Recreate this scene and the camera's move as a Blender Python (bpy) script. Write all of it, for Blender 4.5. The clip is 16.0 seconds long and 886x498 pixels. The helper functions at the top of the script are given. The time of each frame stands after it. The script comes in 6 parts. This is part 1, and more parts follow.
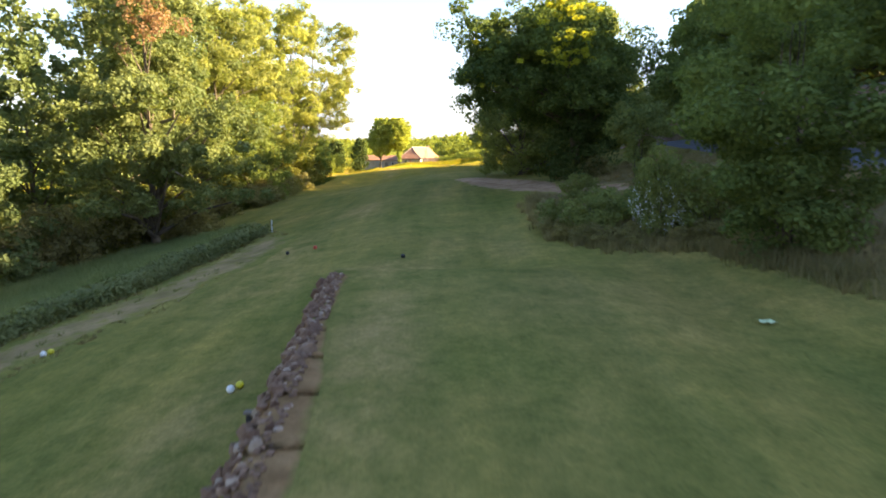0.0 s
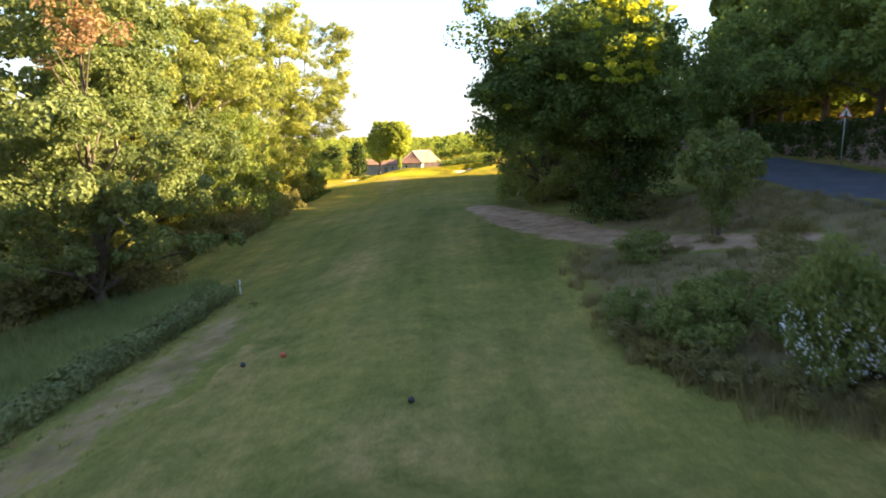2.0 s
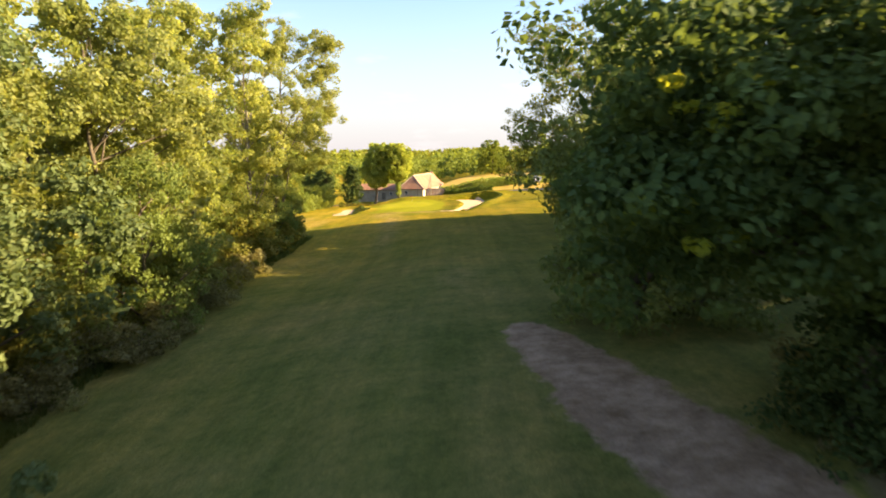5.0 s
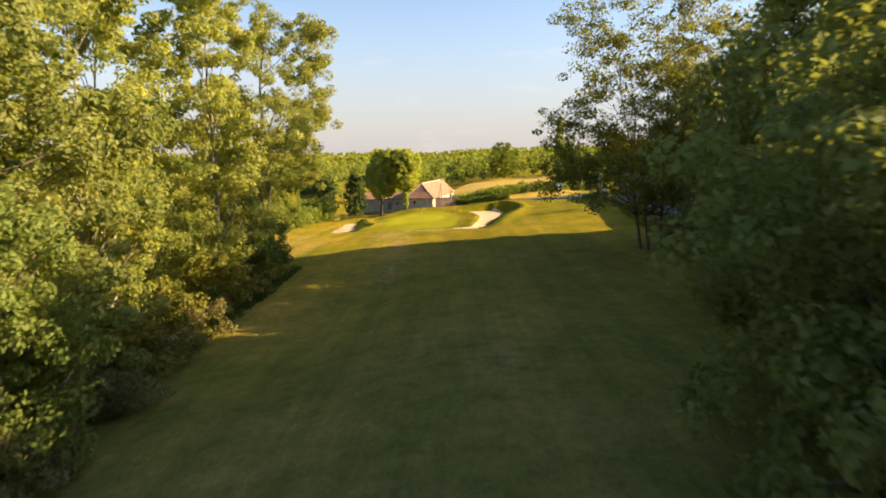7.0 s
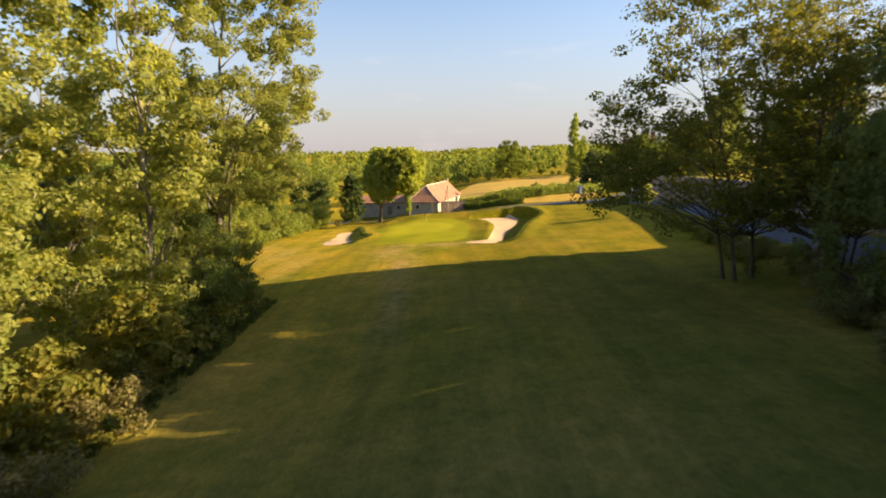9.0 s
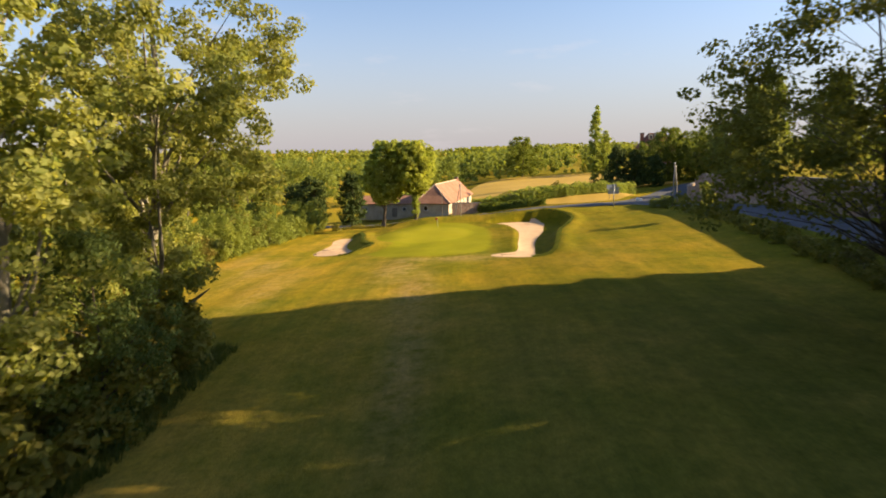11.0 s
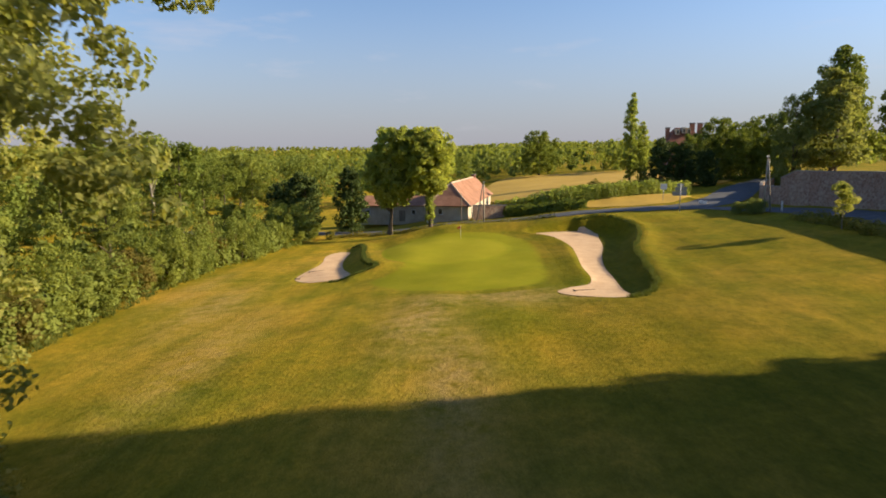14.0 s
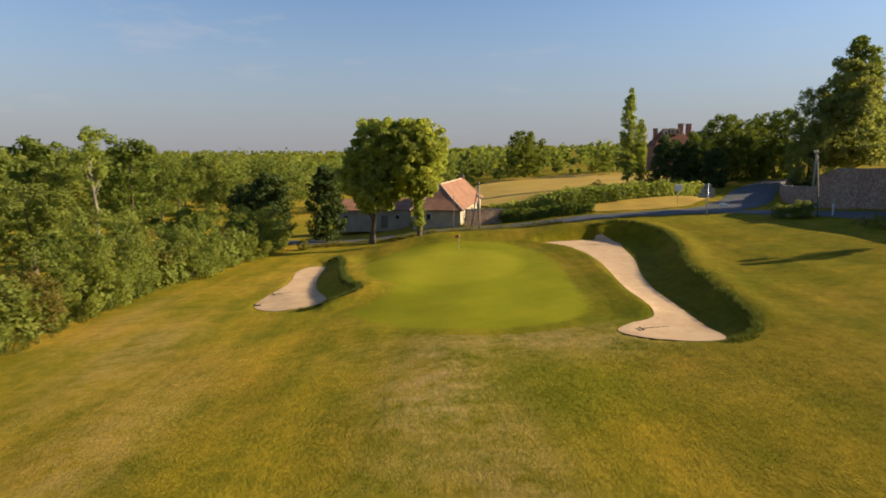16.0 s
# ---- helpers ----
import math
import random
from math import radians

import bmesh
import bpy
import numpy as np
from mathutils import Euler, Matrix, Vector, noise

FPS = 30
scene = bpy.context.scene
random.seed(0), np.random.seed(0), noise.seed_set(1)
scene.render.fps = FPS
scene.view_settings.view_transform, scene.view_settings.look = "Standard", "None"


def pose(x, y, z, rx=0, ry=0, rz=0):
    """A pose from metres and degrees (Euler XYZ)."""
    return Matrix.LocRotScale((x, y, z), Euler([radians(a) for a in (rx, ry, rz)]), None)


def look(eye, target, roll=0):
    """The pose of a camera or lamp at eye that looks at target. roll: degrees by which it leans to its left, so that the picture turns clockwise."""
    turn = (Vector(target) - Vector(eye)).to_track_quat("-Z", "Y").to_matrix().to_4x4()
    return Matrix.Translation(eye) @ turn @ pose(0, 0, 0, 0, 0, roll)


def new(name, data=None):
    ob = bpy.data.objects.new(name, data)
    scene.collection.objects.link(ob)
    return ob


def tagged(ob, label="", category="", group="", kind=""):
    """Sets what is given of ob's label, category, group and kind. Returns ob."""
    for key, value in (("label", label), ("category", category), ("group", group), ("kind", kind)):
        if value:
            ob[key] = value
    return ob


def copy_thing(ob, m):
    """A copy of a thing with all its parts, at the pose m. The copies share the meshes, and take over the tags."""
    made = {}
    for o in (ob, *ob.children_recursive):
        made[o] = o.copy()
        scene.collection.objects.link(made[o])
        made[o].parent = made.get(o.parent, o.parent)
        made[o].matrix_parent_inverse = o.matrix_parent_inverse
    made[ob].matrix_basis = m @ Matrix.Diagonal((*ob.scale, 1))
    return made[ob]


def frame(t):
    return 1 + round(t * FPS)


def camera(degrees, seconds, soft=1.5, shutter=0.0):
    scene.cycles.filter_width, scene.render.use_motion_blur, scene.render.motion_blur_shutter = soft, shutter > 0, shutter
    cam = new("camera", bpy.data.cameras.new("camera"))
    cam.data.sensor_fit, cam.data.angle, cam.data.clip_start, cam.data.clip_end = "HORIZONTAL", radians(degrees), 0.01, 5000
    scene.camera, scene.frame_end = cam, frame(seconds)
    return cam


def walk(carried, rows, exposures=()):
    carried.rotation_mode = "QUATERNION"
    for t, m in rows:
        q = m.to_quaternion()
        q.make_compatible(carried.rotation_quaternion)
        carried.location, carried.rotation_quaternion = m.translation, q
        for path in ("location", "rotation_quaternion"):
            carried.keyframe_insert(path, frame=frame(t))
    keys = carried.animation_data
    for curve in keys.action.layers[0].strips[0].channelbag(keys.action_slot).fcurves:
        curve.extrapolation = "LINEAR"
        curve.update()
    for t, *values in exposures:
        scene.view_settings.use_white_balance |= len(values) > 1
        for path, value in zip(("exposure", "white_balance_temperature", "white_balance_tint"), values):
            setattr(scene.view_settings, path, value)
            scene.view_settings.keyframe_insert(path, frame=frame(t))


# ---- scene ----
cam = camera(72.0, 16.0, soft=1.8, shutter=0.5)
PATH = [
    (0, (0.389, -1.193, 5.086), (0.372, 0.779, 4.755), 0.2),
    (0.5, (0.134, 1.008, 5.456), (0.117, 2.98, 5.124), 0.0),
    (1, (-0.097, 3.375, 6.012), (-0.114, 5.347, 5.676), -0.0),
    (1.5, (-0.307, 5.485, 6.567), (-0.324, 7.456, 6.228), -0.1),
    (2, (-0.43, 7.796, 7.121), (-0.448, 9.766, 6.781), -0.2),
    (2.5, (-0.555, 10.166, 7.58), (-0.573, 12.137, 7.244), -0.4),
    (3, (-0.656, 13.812, 8.296), (-0.673, 15.785, 7.967), -0.1),
    (3.5, (-0.854, 17.424, 8.926), (-0.871, 19.398, 8.603), -0.2),
    (4, (-1.099, 21.013, 9.447), (-1.111, 22.988, 9.134), 0.0),
    (6.5, (-2.68, 39.628, 11.271), (-2.714, 41.605, 10.973), -0.1),
    (7, (-2.993, 43.676, 11.419), (-3.035, 45.654, 11.122), -0.5),
    (7.5, (-3.294, 47.652, 11.504), (-3.341, 49.629, 11.205), -0.5),
    (8, (-3.663, 51.569, 11.577), (-3.713, 53.546, 11.278), -0.5),
    (8.5, (-4.187, 55.335, 11.631), (-4.233, 57.312, 11.33), -0.5),
    (9, (-4.748, 59.438, 11.572), (-4.79, 61.415, 11.271), -0.5),
    (11.5, (-7.241, 78.999, 10.735), (-7.302, 80.975, 10.429), -0.4),
    (12, (-7.771, 82.841, 10.805), (-7.845, 84.816, 10.495), -0.4),
    (12.5, (-8.342, 86.219, 10.78), (-8.412, 88.194, 10.47), -0.3),
    (13, (-8.837, 89.712, 10.609), (-8.904, 91.687, 10.301), -0.3),
    (13.5, (-9.402, 93.15, 10.284), (-9.467, 95.125, 9.977), -0.2),
    (14, (-10.036, 96.668, 9.85), (-10.093, 98.643, 9.54), -0.2),
    (14.5, (-10.554, 99.875, 9.528), (-10.61, 101.851, 9.22), -0.2),
    (15, (-11.033, 103.054, 9.216), (-11.091, 105.031, 8.915), -0.2),
    (15.5, (-11.568, 105.899, 8.927), (-11.608, 107.877, 8.632), -0.2),
    (16, (-12.189, 108.755, 8.863), (-12.169, 110.733, 8.566), -0.2),
]
walk(cam, [(t, look(eye, target, roll)) for t, eye, target, roll in PATH],
     exposures=((0.0, 2.92, 7150, 13), (2.0, 2.9, 7150, 13), (3.0, 2.8, 7150, 13), (4.0, 2.58, 7150, 13), (6.5, 1.95, 7650, 13), (9.0, 1.7, 7500, 15), (12.0, 1.47, 7000, 16), (14.0, 1.2, 6450, 13), (16.0, 0.95, 6600, 11)))

# ---- world, sun, exposure ----
SUN_AZ, SUN_EL = 3.0, 22.0          # degrees from +x towards +y, degrees above the horizon
sun_way = Vector((math.cos(radians(SUN_EL)) * math.cos(radians(SUN_AZ)), math.cos(radians(SUN_EL)) * math.sin(radians(SUN_AZ)), math.sin(radians(SUN_EL))))
world = bpy.data.worlds.new("sky")
scene.world = world
world.use_nodes = True
wn, wl = world.node_tree.nodes, world.node_tree.links
sky = wn.new("ShaderNodeTexSky")
sky.sky_type = "NISHITA"
sky.sun_disc = False
sky.sun_elevation = radians(SUN_EL)
sky.sun_rotation = radians(90 - SUN_AZ)
sky.dust_density, sky.air_density, sky.ozone_density = 0.6, 1.0, 1.5
wn["Background"].inputs["Strength"].default_value = 0.066
# summer haze low over the land, and a few thin high streaks of cloud
geo = wn.new("ShaderNodeTexCoord")
split = wn.new("ShaderNodeSeparateXYZ")
wl.new(geo.outputs["Generated"], split.inputs[0])
low = wn.new("ShaderNodeMapRange")
low.interpolation_type = "SMOOTHSTEP"
low.inputs["From Min"].default_value, low.inputs["From Max"].default_value = -0.02, 0.26
low.inputs["To Min"].default_value, low.inputs["To Max"].default_value = 0.9, 0.0
wl.new(split.outputs["Z"], low.inputs["Value"])
haze = wn.new("ShaderNodeMix")
haze.data_type = "RGBA"
haze.inputs[7].default_value = (2.5, 2.53, 2.92, 1)
wl.new(low.outputs["Result"], haze.inputs[0])
clear = wn.new("ShaderNodeMix")
clear.data_type, clear.blend_type = "RGBA", "MULTIPLY"
clear.inputs[0].default_value = 1.0
clear.inputs[7].default_value = (0.9, 0.98, 1.12, 1)
wl.new(sky.outputs["Color"], clear.inputs[6])
wl.new(clear.outputs[2], haze.inputs[6])
squeeze = wn.new("ShaderNodeMapping")
squeeze.inputs["Scale"].default_value = (3.0, 3.0, 14.0)
squeeze.inputs["Rotation"].default_value = (0.0, 0.35, 0.0)
wl.new(geo.outputs["Generated"], squeeze.inputs["Vector"])
wisp = wn.new("ShaderNodeTexNoise")
wisp.inputs["Scale"].default_value, wisp.inputs["Detail"].default_value, wisp.inputs["Roughness"].default_value = 1.6, 6.0, 0.6
wl.new(squeeze.outputs["Vector"], wisp.inputs["Vector"])
thin = wn.new("ShaderNodeMapRange")
thin.inputs["From Min"].default_value, thin.inputs["From Max"].default_value = 0.6, 0.9
thin.inputs["To Min"].default_value, thin.inputs["To Max"].default_value = 0.0, 0.55
wl.new(wisp.outputs["Fac"], thin.inputs["Value"])
cloud = wn.new("ShaderNodeMix")
cloud.data_type = "RGBA"
cloud.inputs[7].default_value = (4.4, 4.3, 4.6, 1)
wl.new(thin.outputs["Result"], cloud.inputs[0])
wl.new(haze.outputs[2], cloud.inputs[6])
wl.new(cloud.outputs[2], wn["Background"].inputs["Color"])
sun_lamp = bpy.data.lights.new("sun", "SUN")
sun_lamp.energy, sun_lamp.angle, sun_lamp.color = 4.75, radians(0.5), (1.0, 0.83, 0.52)
sun = new("sun", sun_lamp)
sun.matrix_world = look(sun_way * 300, (0, 0, 0))


# ---- materials ----
def node_mat(name):
    m = bpy.data.materials.new(name)
    m.use_nodes = True
    nt = m.node_tree
    return m, nt.nodes, nt.links, nt.nodes["Principled BSDF"]


def noise_fac(n, l, scale, detail=4.0, rough=0.55, coord="Object", stretch=None):
    tc = n.new("ShaderNodeTexCoord")
    t = n.new("ShaderNodeTexNoise")
    t.inputs["Scale"].default_value, t.inputs["Detail"].default_value, t.inputs["Roughness"].default_value = scale, detail, rough
    if stretch:
        mp = n.new("ShaderNodeMapping")
        mp.inputs["Scale"].default_value = stretch
        l.new(tc.outputs[coord], mp.inputs["Vector"])
        l.new(mp.outputs["Vector"], t.inputs["Vector"])
    else:
        l.new(tc.outputs[coord], t.inputs["Vector"])
    return t.outputs["Fac"]


def ramp(n, l, fac, stops):
    r = n.new("ShaderNodeValToRGB")
    while len(r.color_ramp.elements) < len(stops):
        r.color_ramp.elements.new(0.5)
    for e, (p, c) in zip(r.color_ramp.elements, stops):
        e.position, e.color = p, (*c, 1)
    l.new(fac, r.inputs["Fac"])
    return r.outputs["Color"]


def mix(n, l, fac, a, b, blend="MIX"):
    m = n.new("ShaderNodeMix")
    m.data_type, m.blend_type = "RGBA", blend
    for i, v in ((0, fac), (6, a), (7, b)):
        if isinstance(v, (int, float)):
            m.inputs[i].default_value = v
        elif isinstance(v, tuple):
            m.inputs[i].default_value = (*v, 1)
        else:
            l.new(v, m.inputs[i])
    return m.outputs[2]


def bump(n, l, bsdf, fac, strength, distance=0.05):
    b = n.new("ShaderNodeBump")
    b.inputs["Strength"].default_value, b.inputs["Distance"].default_value = strength, distance
    l.new(fac, b.inputs["Height"])
    l.new(b.outputs["Normal"], bsdf.inputs["Normal"])


def plain(name, dark, light, scale=3.0, rough=0.8, metal=0.0, relief=0.3, stretch=None, fine=None):
    m, n, l, b = node_mat(name)
    f = noise_fac(n, l, scale, 5, 0.6, stretch=stretch)
    c = ramp(n, l, f, ((0.3, dark), (0.7, light)))
    g = noise_fac(n, l, fine or scale * 9, 4, 0.6)
    c = mix(n, l, 0.35, c, ramp(n, l, g, ((0.25, (0.35, 0.35, 0.35)), (0.75, (1.0, 1.0, 1.0)))), "MULTIPLY")
    l.new(c, b.inputs["Base Color"])
    b.inputs["Roughness"].default_value, b.inputs["Metallic"].default_value = rough, metal
    b.inputs["Specular IOR Level"].default_value = 0.5 if rough < 0.6 else 0.12
    bump(n, l, b, g, relief, 0.03)
    return m


def leaf_mat(name, dark, mid, light, shine=0.35):
    """Leaves: colour differs from leaf to leaf and from bough to bough; light shines through."""
    m, n, l, b = node_mat(name)
    geo = n.new("ShaderNodeNewGeometry")
    big = noise_fac(n, l, 0.35, 3)
    c = ramp(n, l, geo.outputs["Random Per Island"], ((0.0, dark), (0.5, mid), (1.0, light)))
    c = mix(n, l, 0.55, c, ramp(n, l, big, ((0.3, dark), (0.7, light))))
    info = n.new("ShaderNodeObjectInfo")
    c = mix(n, l, 0.4, c, ramp(n, l, info.outputs["Random"], ((0.0, (0.65, 0.75, 0.7)), (0.5, (1, 1, 1)), (1.0, (1.25, 1.15, 0.8)))), "MULTIPLY")
    l.new(c, b.inputs["Base Color"])
    b.inputs["Roughness"].default_value = 0.6
    b.inputs["Specular IOR Level"].default_value = 0.06
    tr = n.new("ShaderNodeBsdfTranslucent")
    l.new(mix(n, l, 0.7, c, (1.9, 1.75, 0.75), "MULTIPLY"), tr.inputs["Color"])
    mx = n.new("ShaderNodeMixShader")
    mx.inputs[0].default_value = shine
    l.new(b.outputs[0], mx.inputs[1])
    l.new(tr.outputs[0], mx.inputs[2])
    l.new(mx.outputs[0], n["Material Output"].inputs["Surface"])
    return m


def turf(n, l):
    """Mown turf: fresh and dry patches, mowing bands along the hole, bare and worn spots. Gives colour and relief."""
    patch = noise_fac(n, l, 0.06, 5, 0.6)
    lush = ramp(n, l, patch, ((0.32, (0.168, 0.172, 0.055)), (0.5, (0.21, 0.195, 0.07)), (0.68, (0.268, 0.22, 0.095))))
    dry = ramp(n, l, patch, ((0.32, (0.165, 0.156, 0.015)), (0.5, (0.226, 0.178, 0.02)), (0.68, (0.305, 0.21, 0.036))))
    tc = n.new("ShaderNodeTexCoord")
    sp = n.new("ShaderNodeSeparateXYZ")
    l.new(tc.outputs["Object"], sp.inputs[0])
    along = n.new("ShaderNodeMapRange")
    along.inputs["From Min"].default_value, along.inputs["From Max"].default_value = 60.0, 125.0
    l.new(sp.outputs["Y"], along.inputs["Value"])
    c = mix(n, l, along.outputs["Result"], lush, dry)
    # further along: paler towards the hedgerow, darkest mid-fairway, lighter again towards the lane
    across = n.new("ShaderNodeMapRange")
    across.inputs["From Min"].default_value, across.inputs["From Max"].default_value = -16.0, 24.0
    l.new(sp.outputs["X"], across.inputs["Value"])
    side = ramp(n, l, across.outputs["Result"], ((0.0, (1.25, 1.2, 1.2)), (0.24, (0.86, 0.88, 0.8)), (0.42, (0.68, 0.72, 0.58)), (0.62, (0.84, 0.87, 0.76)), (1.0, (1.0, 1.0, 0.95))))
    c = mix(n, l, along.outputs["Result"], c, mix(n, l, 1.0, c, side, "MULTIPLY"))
    band = noise_fac(n, l, 0.42, 2, 0.5, stretch=(1.0, 0.035, 1.0))
    c = mix(n, l, 0.5, c, ramp(n, l, band, ((0.36, (0.72, 0.8, 0.68)), (0.5, (1.0, 1.0, 1.0)), (0.64, (1.24, 1.15, 1.05)))), "MULTIPLY")
    mott = noise_fac(n, l, 0.9, 6, 0.68)
    c = mix(n, l, 0.5, c, ramp(n, l, mott, ((0.32, (0.55, 0.66, 0.52)), (0.68, (1.4, 1.28, 1.15)))), "MULTIPLY")
    blot = noise_fac(n, l, 0.26, 5, 0.62)
    c = mix(n, l, 0.6, c, ramp(n, l, blot, ((0.36, (0.7, 0.84, 0.66)), (0.64, (1.3, 1.16, 1.1)))), "MULTIPLY")
    spots = n.new("ShaderNodeAttribute")
    spots.attribute_name = "worn"
    tired = noise_fac(n, l, 0.9, 6, 0.7)
    bare = ramp(n, l, tired, ((0.35, (0.0, 0.0, 0.0)), (0.6, (1.0, 1.0, 1.0))))
    bare = mix(n, l, 1.0, bare, spots.outputs["Color"], "MULTIPLY")
    c = mix(n, l, bare, c, (0.4, 0.275, 0.13))
    fine = noise_fac(n, l, 14.0, 5, 0.7)
    c = mix(n, l, 0.6, c, ramp(n, l, fine, ((0.3, (0.55, 0.6, 0.5)), (0.7, (1.25, 1.25, 1.2)))), "MULTIPLY")
    lines = noise_fac(n, l, 1.7, 3, 0.6, stretch=(1.0, 0.07, 1.0))
    c = mix(n, l, 0.2, c, ramp(n, l, lines, ((0.38, (0.6, 0.68, 0.55)), (0.62, (1.3, 1.22, 1.15)))), "MULTIPLY")
    clump = noise_fac(n, l, 3.2, 5, 0.72, stretch=(1.2, 0.8, 1.0))
    c = mix(n, l, 0.42, c, ramp(n, l, clump, ((0.33, (0.5, 0.6, 0.46)), (0.67, (1.4, 1.28, 1.16)))), "MULTIPLY")
    tuft = n.new("ShaderNodeMath")
    tuft.operation = "MULTIPLY_ADD"
    l.new(clump, tuft.inputs[0])
    tuft.inputs[1].default_value = 1.6
    l.new(fine, tuft.inputs[2])
    return c, tuft.outputs[0]


def grass_mat():
    m, n, l, b = node_mat("fairway_grass")
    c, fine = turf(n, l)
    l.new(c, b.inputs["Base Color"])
    b.inputs["Roughness"].default_value, b.inputs["Specular IOR Level"].default_value = 0.95, 0.03
    bump(n, l, b, fine, 0.8, 0.06)
    return m


def cover_mat(name, dark, light, scale=1.0, relief=0.6, frayed=0.9, base=None):
    """A ground cover that frays out into the turf round it: the mesh's 'cover' says how far within it a place lies."""
    m, n, l, b = node_mat(name)
    under, fine = turf(n, l)
    if base:
        under = ramp(n, l, noise_fac(n, l, scale, 5, 0.65), ((0.3, base[0]), (0.7, base[1])))
    top = ramp(n, l, noise_fac(n, l, scale, 5, 0.65), ((0.3, dark), (0.7, light)))
    top = mix(n, l, 0.4, top, ramp(n, l, noise_fac(n, l, 9.0, 5, 0.7), ((0.25, (0.4, 0.4, 0.4)), (0.75, (1.15, 1.15, 1.15)))), "MULTIPLY")
    at = n.new("ShaderNodeAttribute")
    at.attribute_name = "cover"
    wobble = n.new("ShaderNodeMath")
    wobble.operation = "MULTIPLY_ADD"
    l.new(noise_fac(n, l, 1.6, 6, 0.7), wobble.inputs[0])
    wobble.inputs[1].default_value, wobble.inputs[2].default_value = frayed, -frayed / 2
    total = n.new("ShaderNodeMath")
    l.new(at.outputs["Fac"], total.inputs[0])
    l.new(wobble.outputs[0], total.inputs[1])
    share = n.new("ShaderNodeMapRange")
    share.interpolation_type = "SMOOTHSTEP"
    share.inputs["From Min"].default_value, share.inputs["From Max"].default_value = 0.3, 0.75
    l.new(total.outputs[0], share.inputs["Value"])
    l.new(mix(n, l, share.outputs["Result"], under, top), b.inputs["Base Color"])
    b.inputs["Roughness"].default_value, b.inputs["Specular IOR Level"].default_value = 0.95, 0.03
    bump(n, l, b, fine, relief, 0.05)
    return m


GRASS = grass_mat()
APRON = ((0.205, 0.21, 0.01), (0.275, 0.255, 0.015))
GREEN = cover_mat("apron_grass", *APRON, 0.3, 0.25, 0.9)
PUTT = cover_mat("putting_grass", (0.262, 0.25, 0.014), (0.32, 0.29, 0.02), 0.3, 0.12, 0.35, APRON)
SAND = plain("bunker_sand", (0.5, 0.335, 0.205), (0.63, 0.445, 0.285), 0.8, 0.95, relief=0.5)
ASPHALT = plain("asphalt", (0.085, 0.088, 0.10), (0.135, 0.138, 0.15), 0.8, 0.85)
DIRT = cover_mat("path_dirt", (0.25, 0.15, 0.085), (0.54, 0.355, 0.235), 1.1, 0.6, 1.5)
EARTH = cover_mat("worn_earth", (0.2, 0.115, 0.052), (0.37, 0.225, 0.11), 1.5, 0.8, 0.7)
ROUGH = cover_mat("rough_grass", (0.15, 0.12, 0.055), (0.28, 0.21, 0.105), 0.7, 0.8, 1.0)
STRAW = cover_mat("dry_turf", (0.19, 0.145, 0.065), (0.4, 0.285, 0.15), 0.6, 0.6, 1.9)
HAY = plain("field_grass", (0.41, 0.265, 0.05), (0.54, 0.36, 0.08), 0.05, 0.9)
BARK = plain("bark", (0.07, 0.055, 0.04), (0.19, 0.15, 0.11), 2.0, 0.95, relief=0.9, stretch=(1, 1, 0.25))
PALE_BARK = plain("pale_bark", (0.17, 0.15, 0.115), (0.36, 0.32, 0.25), 2.0, 0.95, relief=0.7, stretch=(1, 1, 0.3))
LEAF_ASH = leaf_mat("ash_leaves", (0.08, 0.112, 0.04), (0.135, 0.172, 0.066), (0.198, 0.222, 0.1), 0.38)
# brighter, yellower than the ash leaves: a sunlit look put into the colour
LEAF_LIT = leaf_mat("sunlit_leaves", (0.105, 0.14, 0.042), (0.2, 0.235, 0.068), (0.31, 0.31, 0.12), 0.5)
LEAF_POPLAR = leaf_mat("poplar_leaves", (0.134, 0.177, 0.05), (0.286, 0.314, 0.085), (0.448, 0.432, 0.16), 0.58)
LEAF_DARK = leaf_mat("dark_leaves", (0.066, 0.1, 0.034), (0.12, 0.168, 0.05), (0.205, 0.248, 0.078), 0.4)
LEAF_CHESTNUT = leaf_mat("chestnut_leaves", (0.17, 0.23, 0.055), (0.285, 0.335, 0.08), (0.4, 0.42, 0.12), 0.58)
LEAF_HEDGE = leaf_mat("hedge_leaves", (0.092, 0.115, 0.024), (0.168, 0.175, 0.035), (0.286, 0.235, 0.06), 0.4)
LEAF_WOOD = leaf_mat("woodland_leaves", (0.122, 0.16, 0.036), (0.182, 0.218, 0.048), (0.25, 0.274, 0.067), 0.42)
LEAF_GARDEN = leaf_mat("park_leaves", (0.08, 0.115, 0.024), (0.135, 0.175, 0.034), (0.205, 0.24, 0.05), 0.36)
LEAF_BUSH = leaf_mat("garden_leaves", (0.09, 0.122, 0.042), (0.16, 0.196, 0.064), (0.25, 0.275, 0.096), 0.4)
LEAF_BRAMBLE = leaf_mat("bramble_leaves", (0.13, 0.115, 0.028), (0.195, 0.165, 0.042), (0.26, 0.205, 0.062), 0.36)
LEAF_LACE = leaf_mat("locust_leaves", (0.08, 0.095, 0.022), (0.14, 0.15, 0.035), (0.22, 0.215, 0.055), 0.45)
LEAF_SPREAD = leaf_mat("spreading_leaves", (0.05, 0.082, 0.028), (0.092, 0.132, 0.038), (0.155, 0.195, 0.058), 0.34)
LEAF_UNDER = leaf_mat("undergrowth_leaves", (0.12, 0.115, 0.06), (0.2, 0.185, 0.09), (0.32, 0.28, 0.125), 0.45)
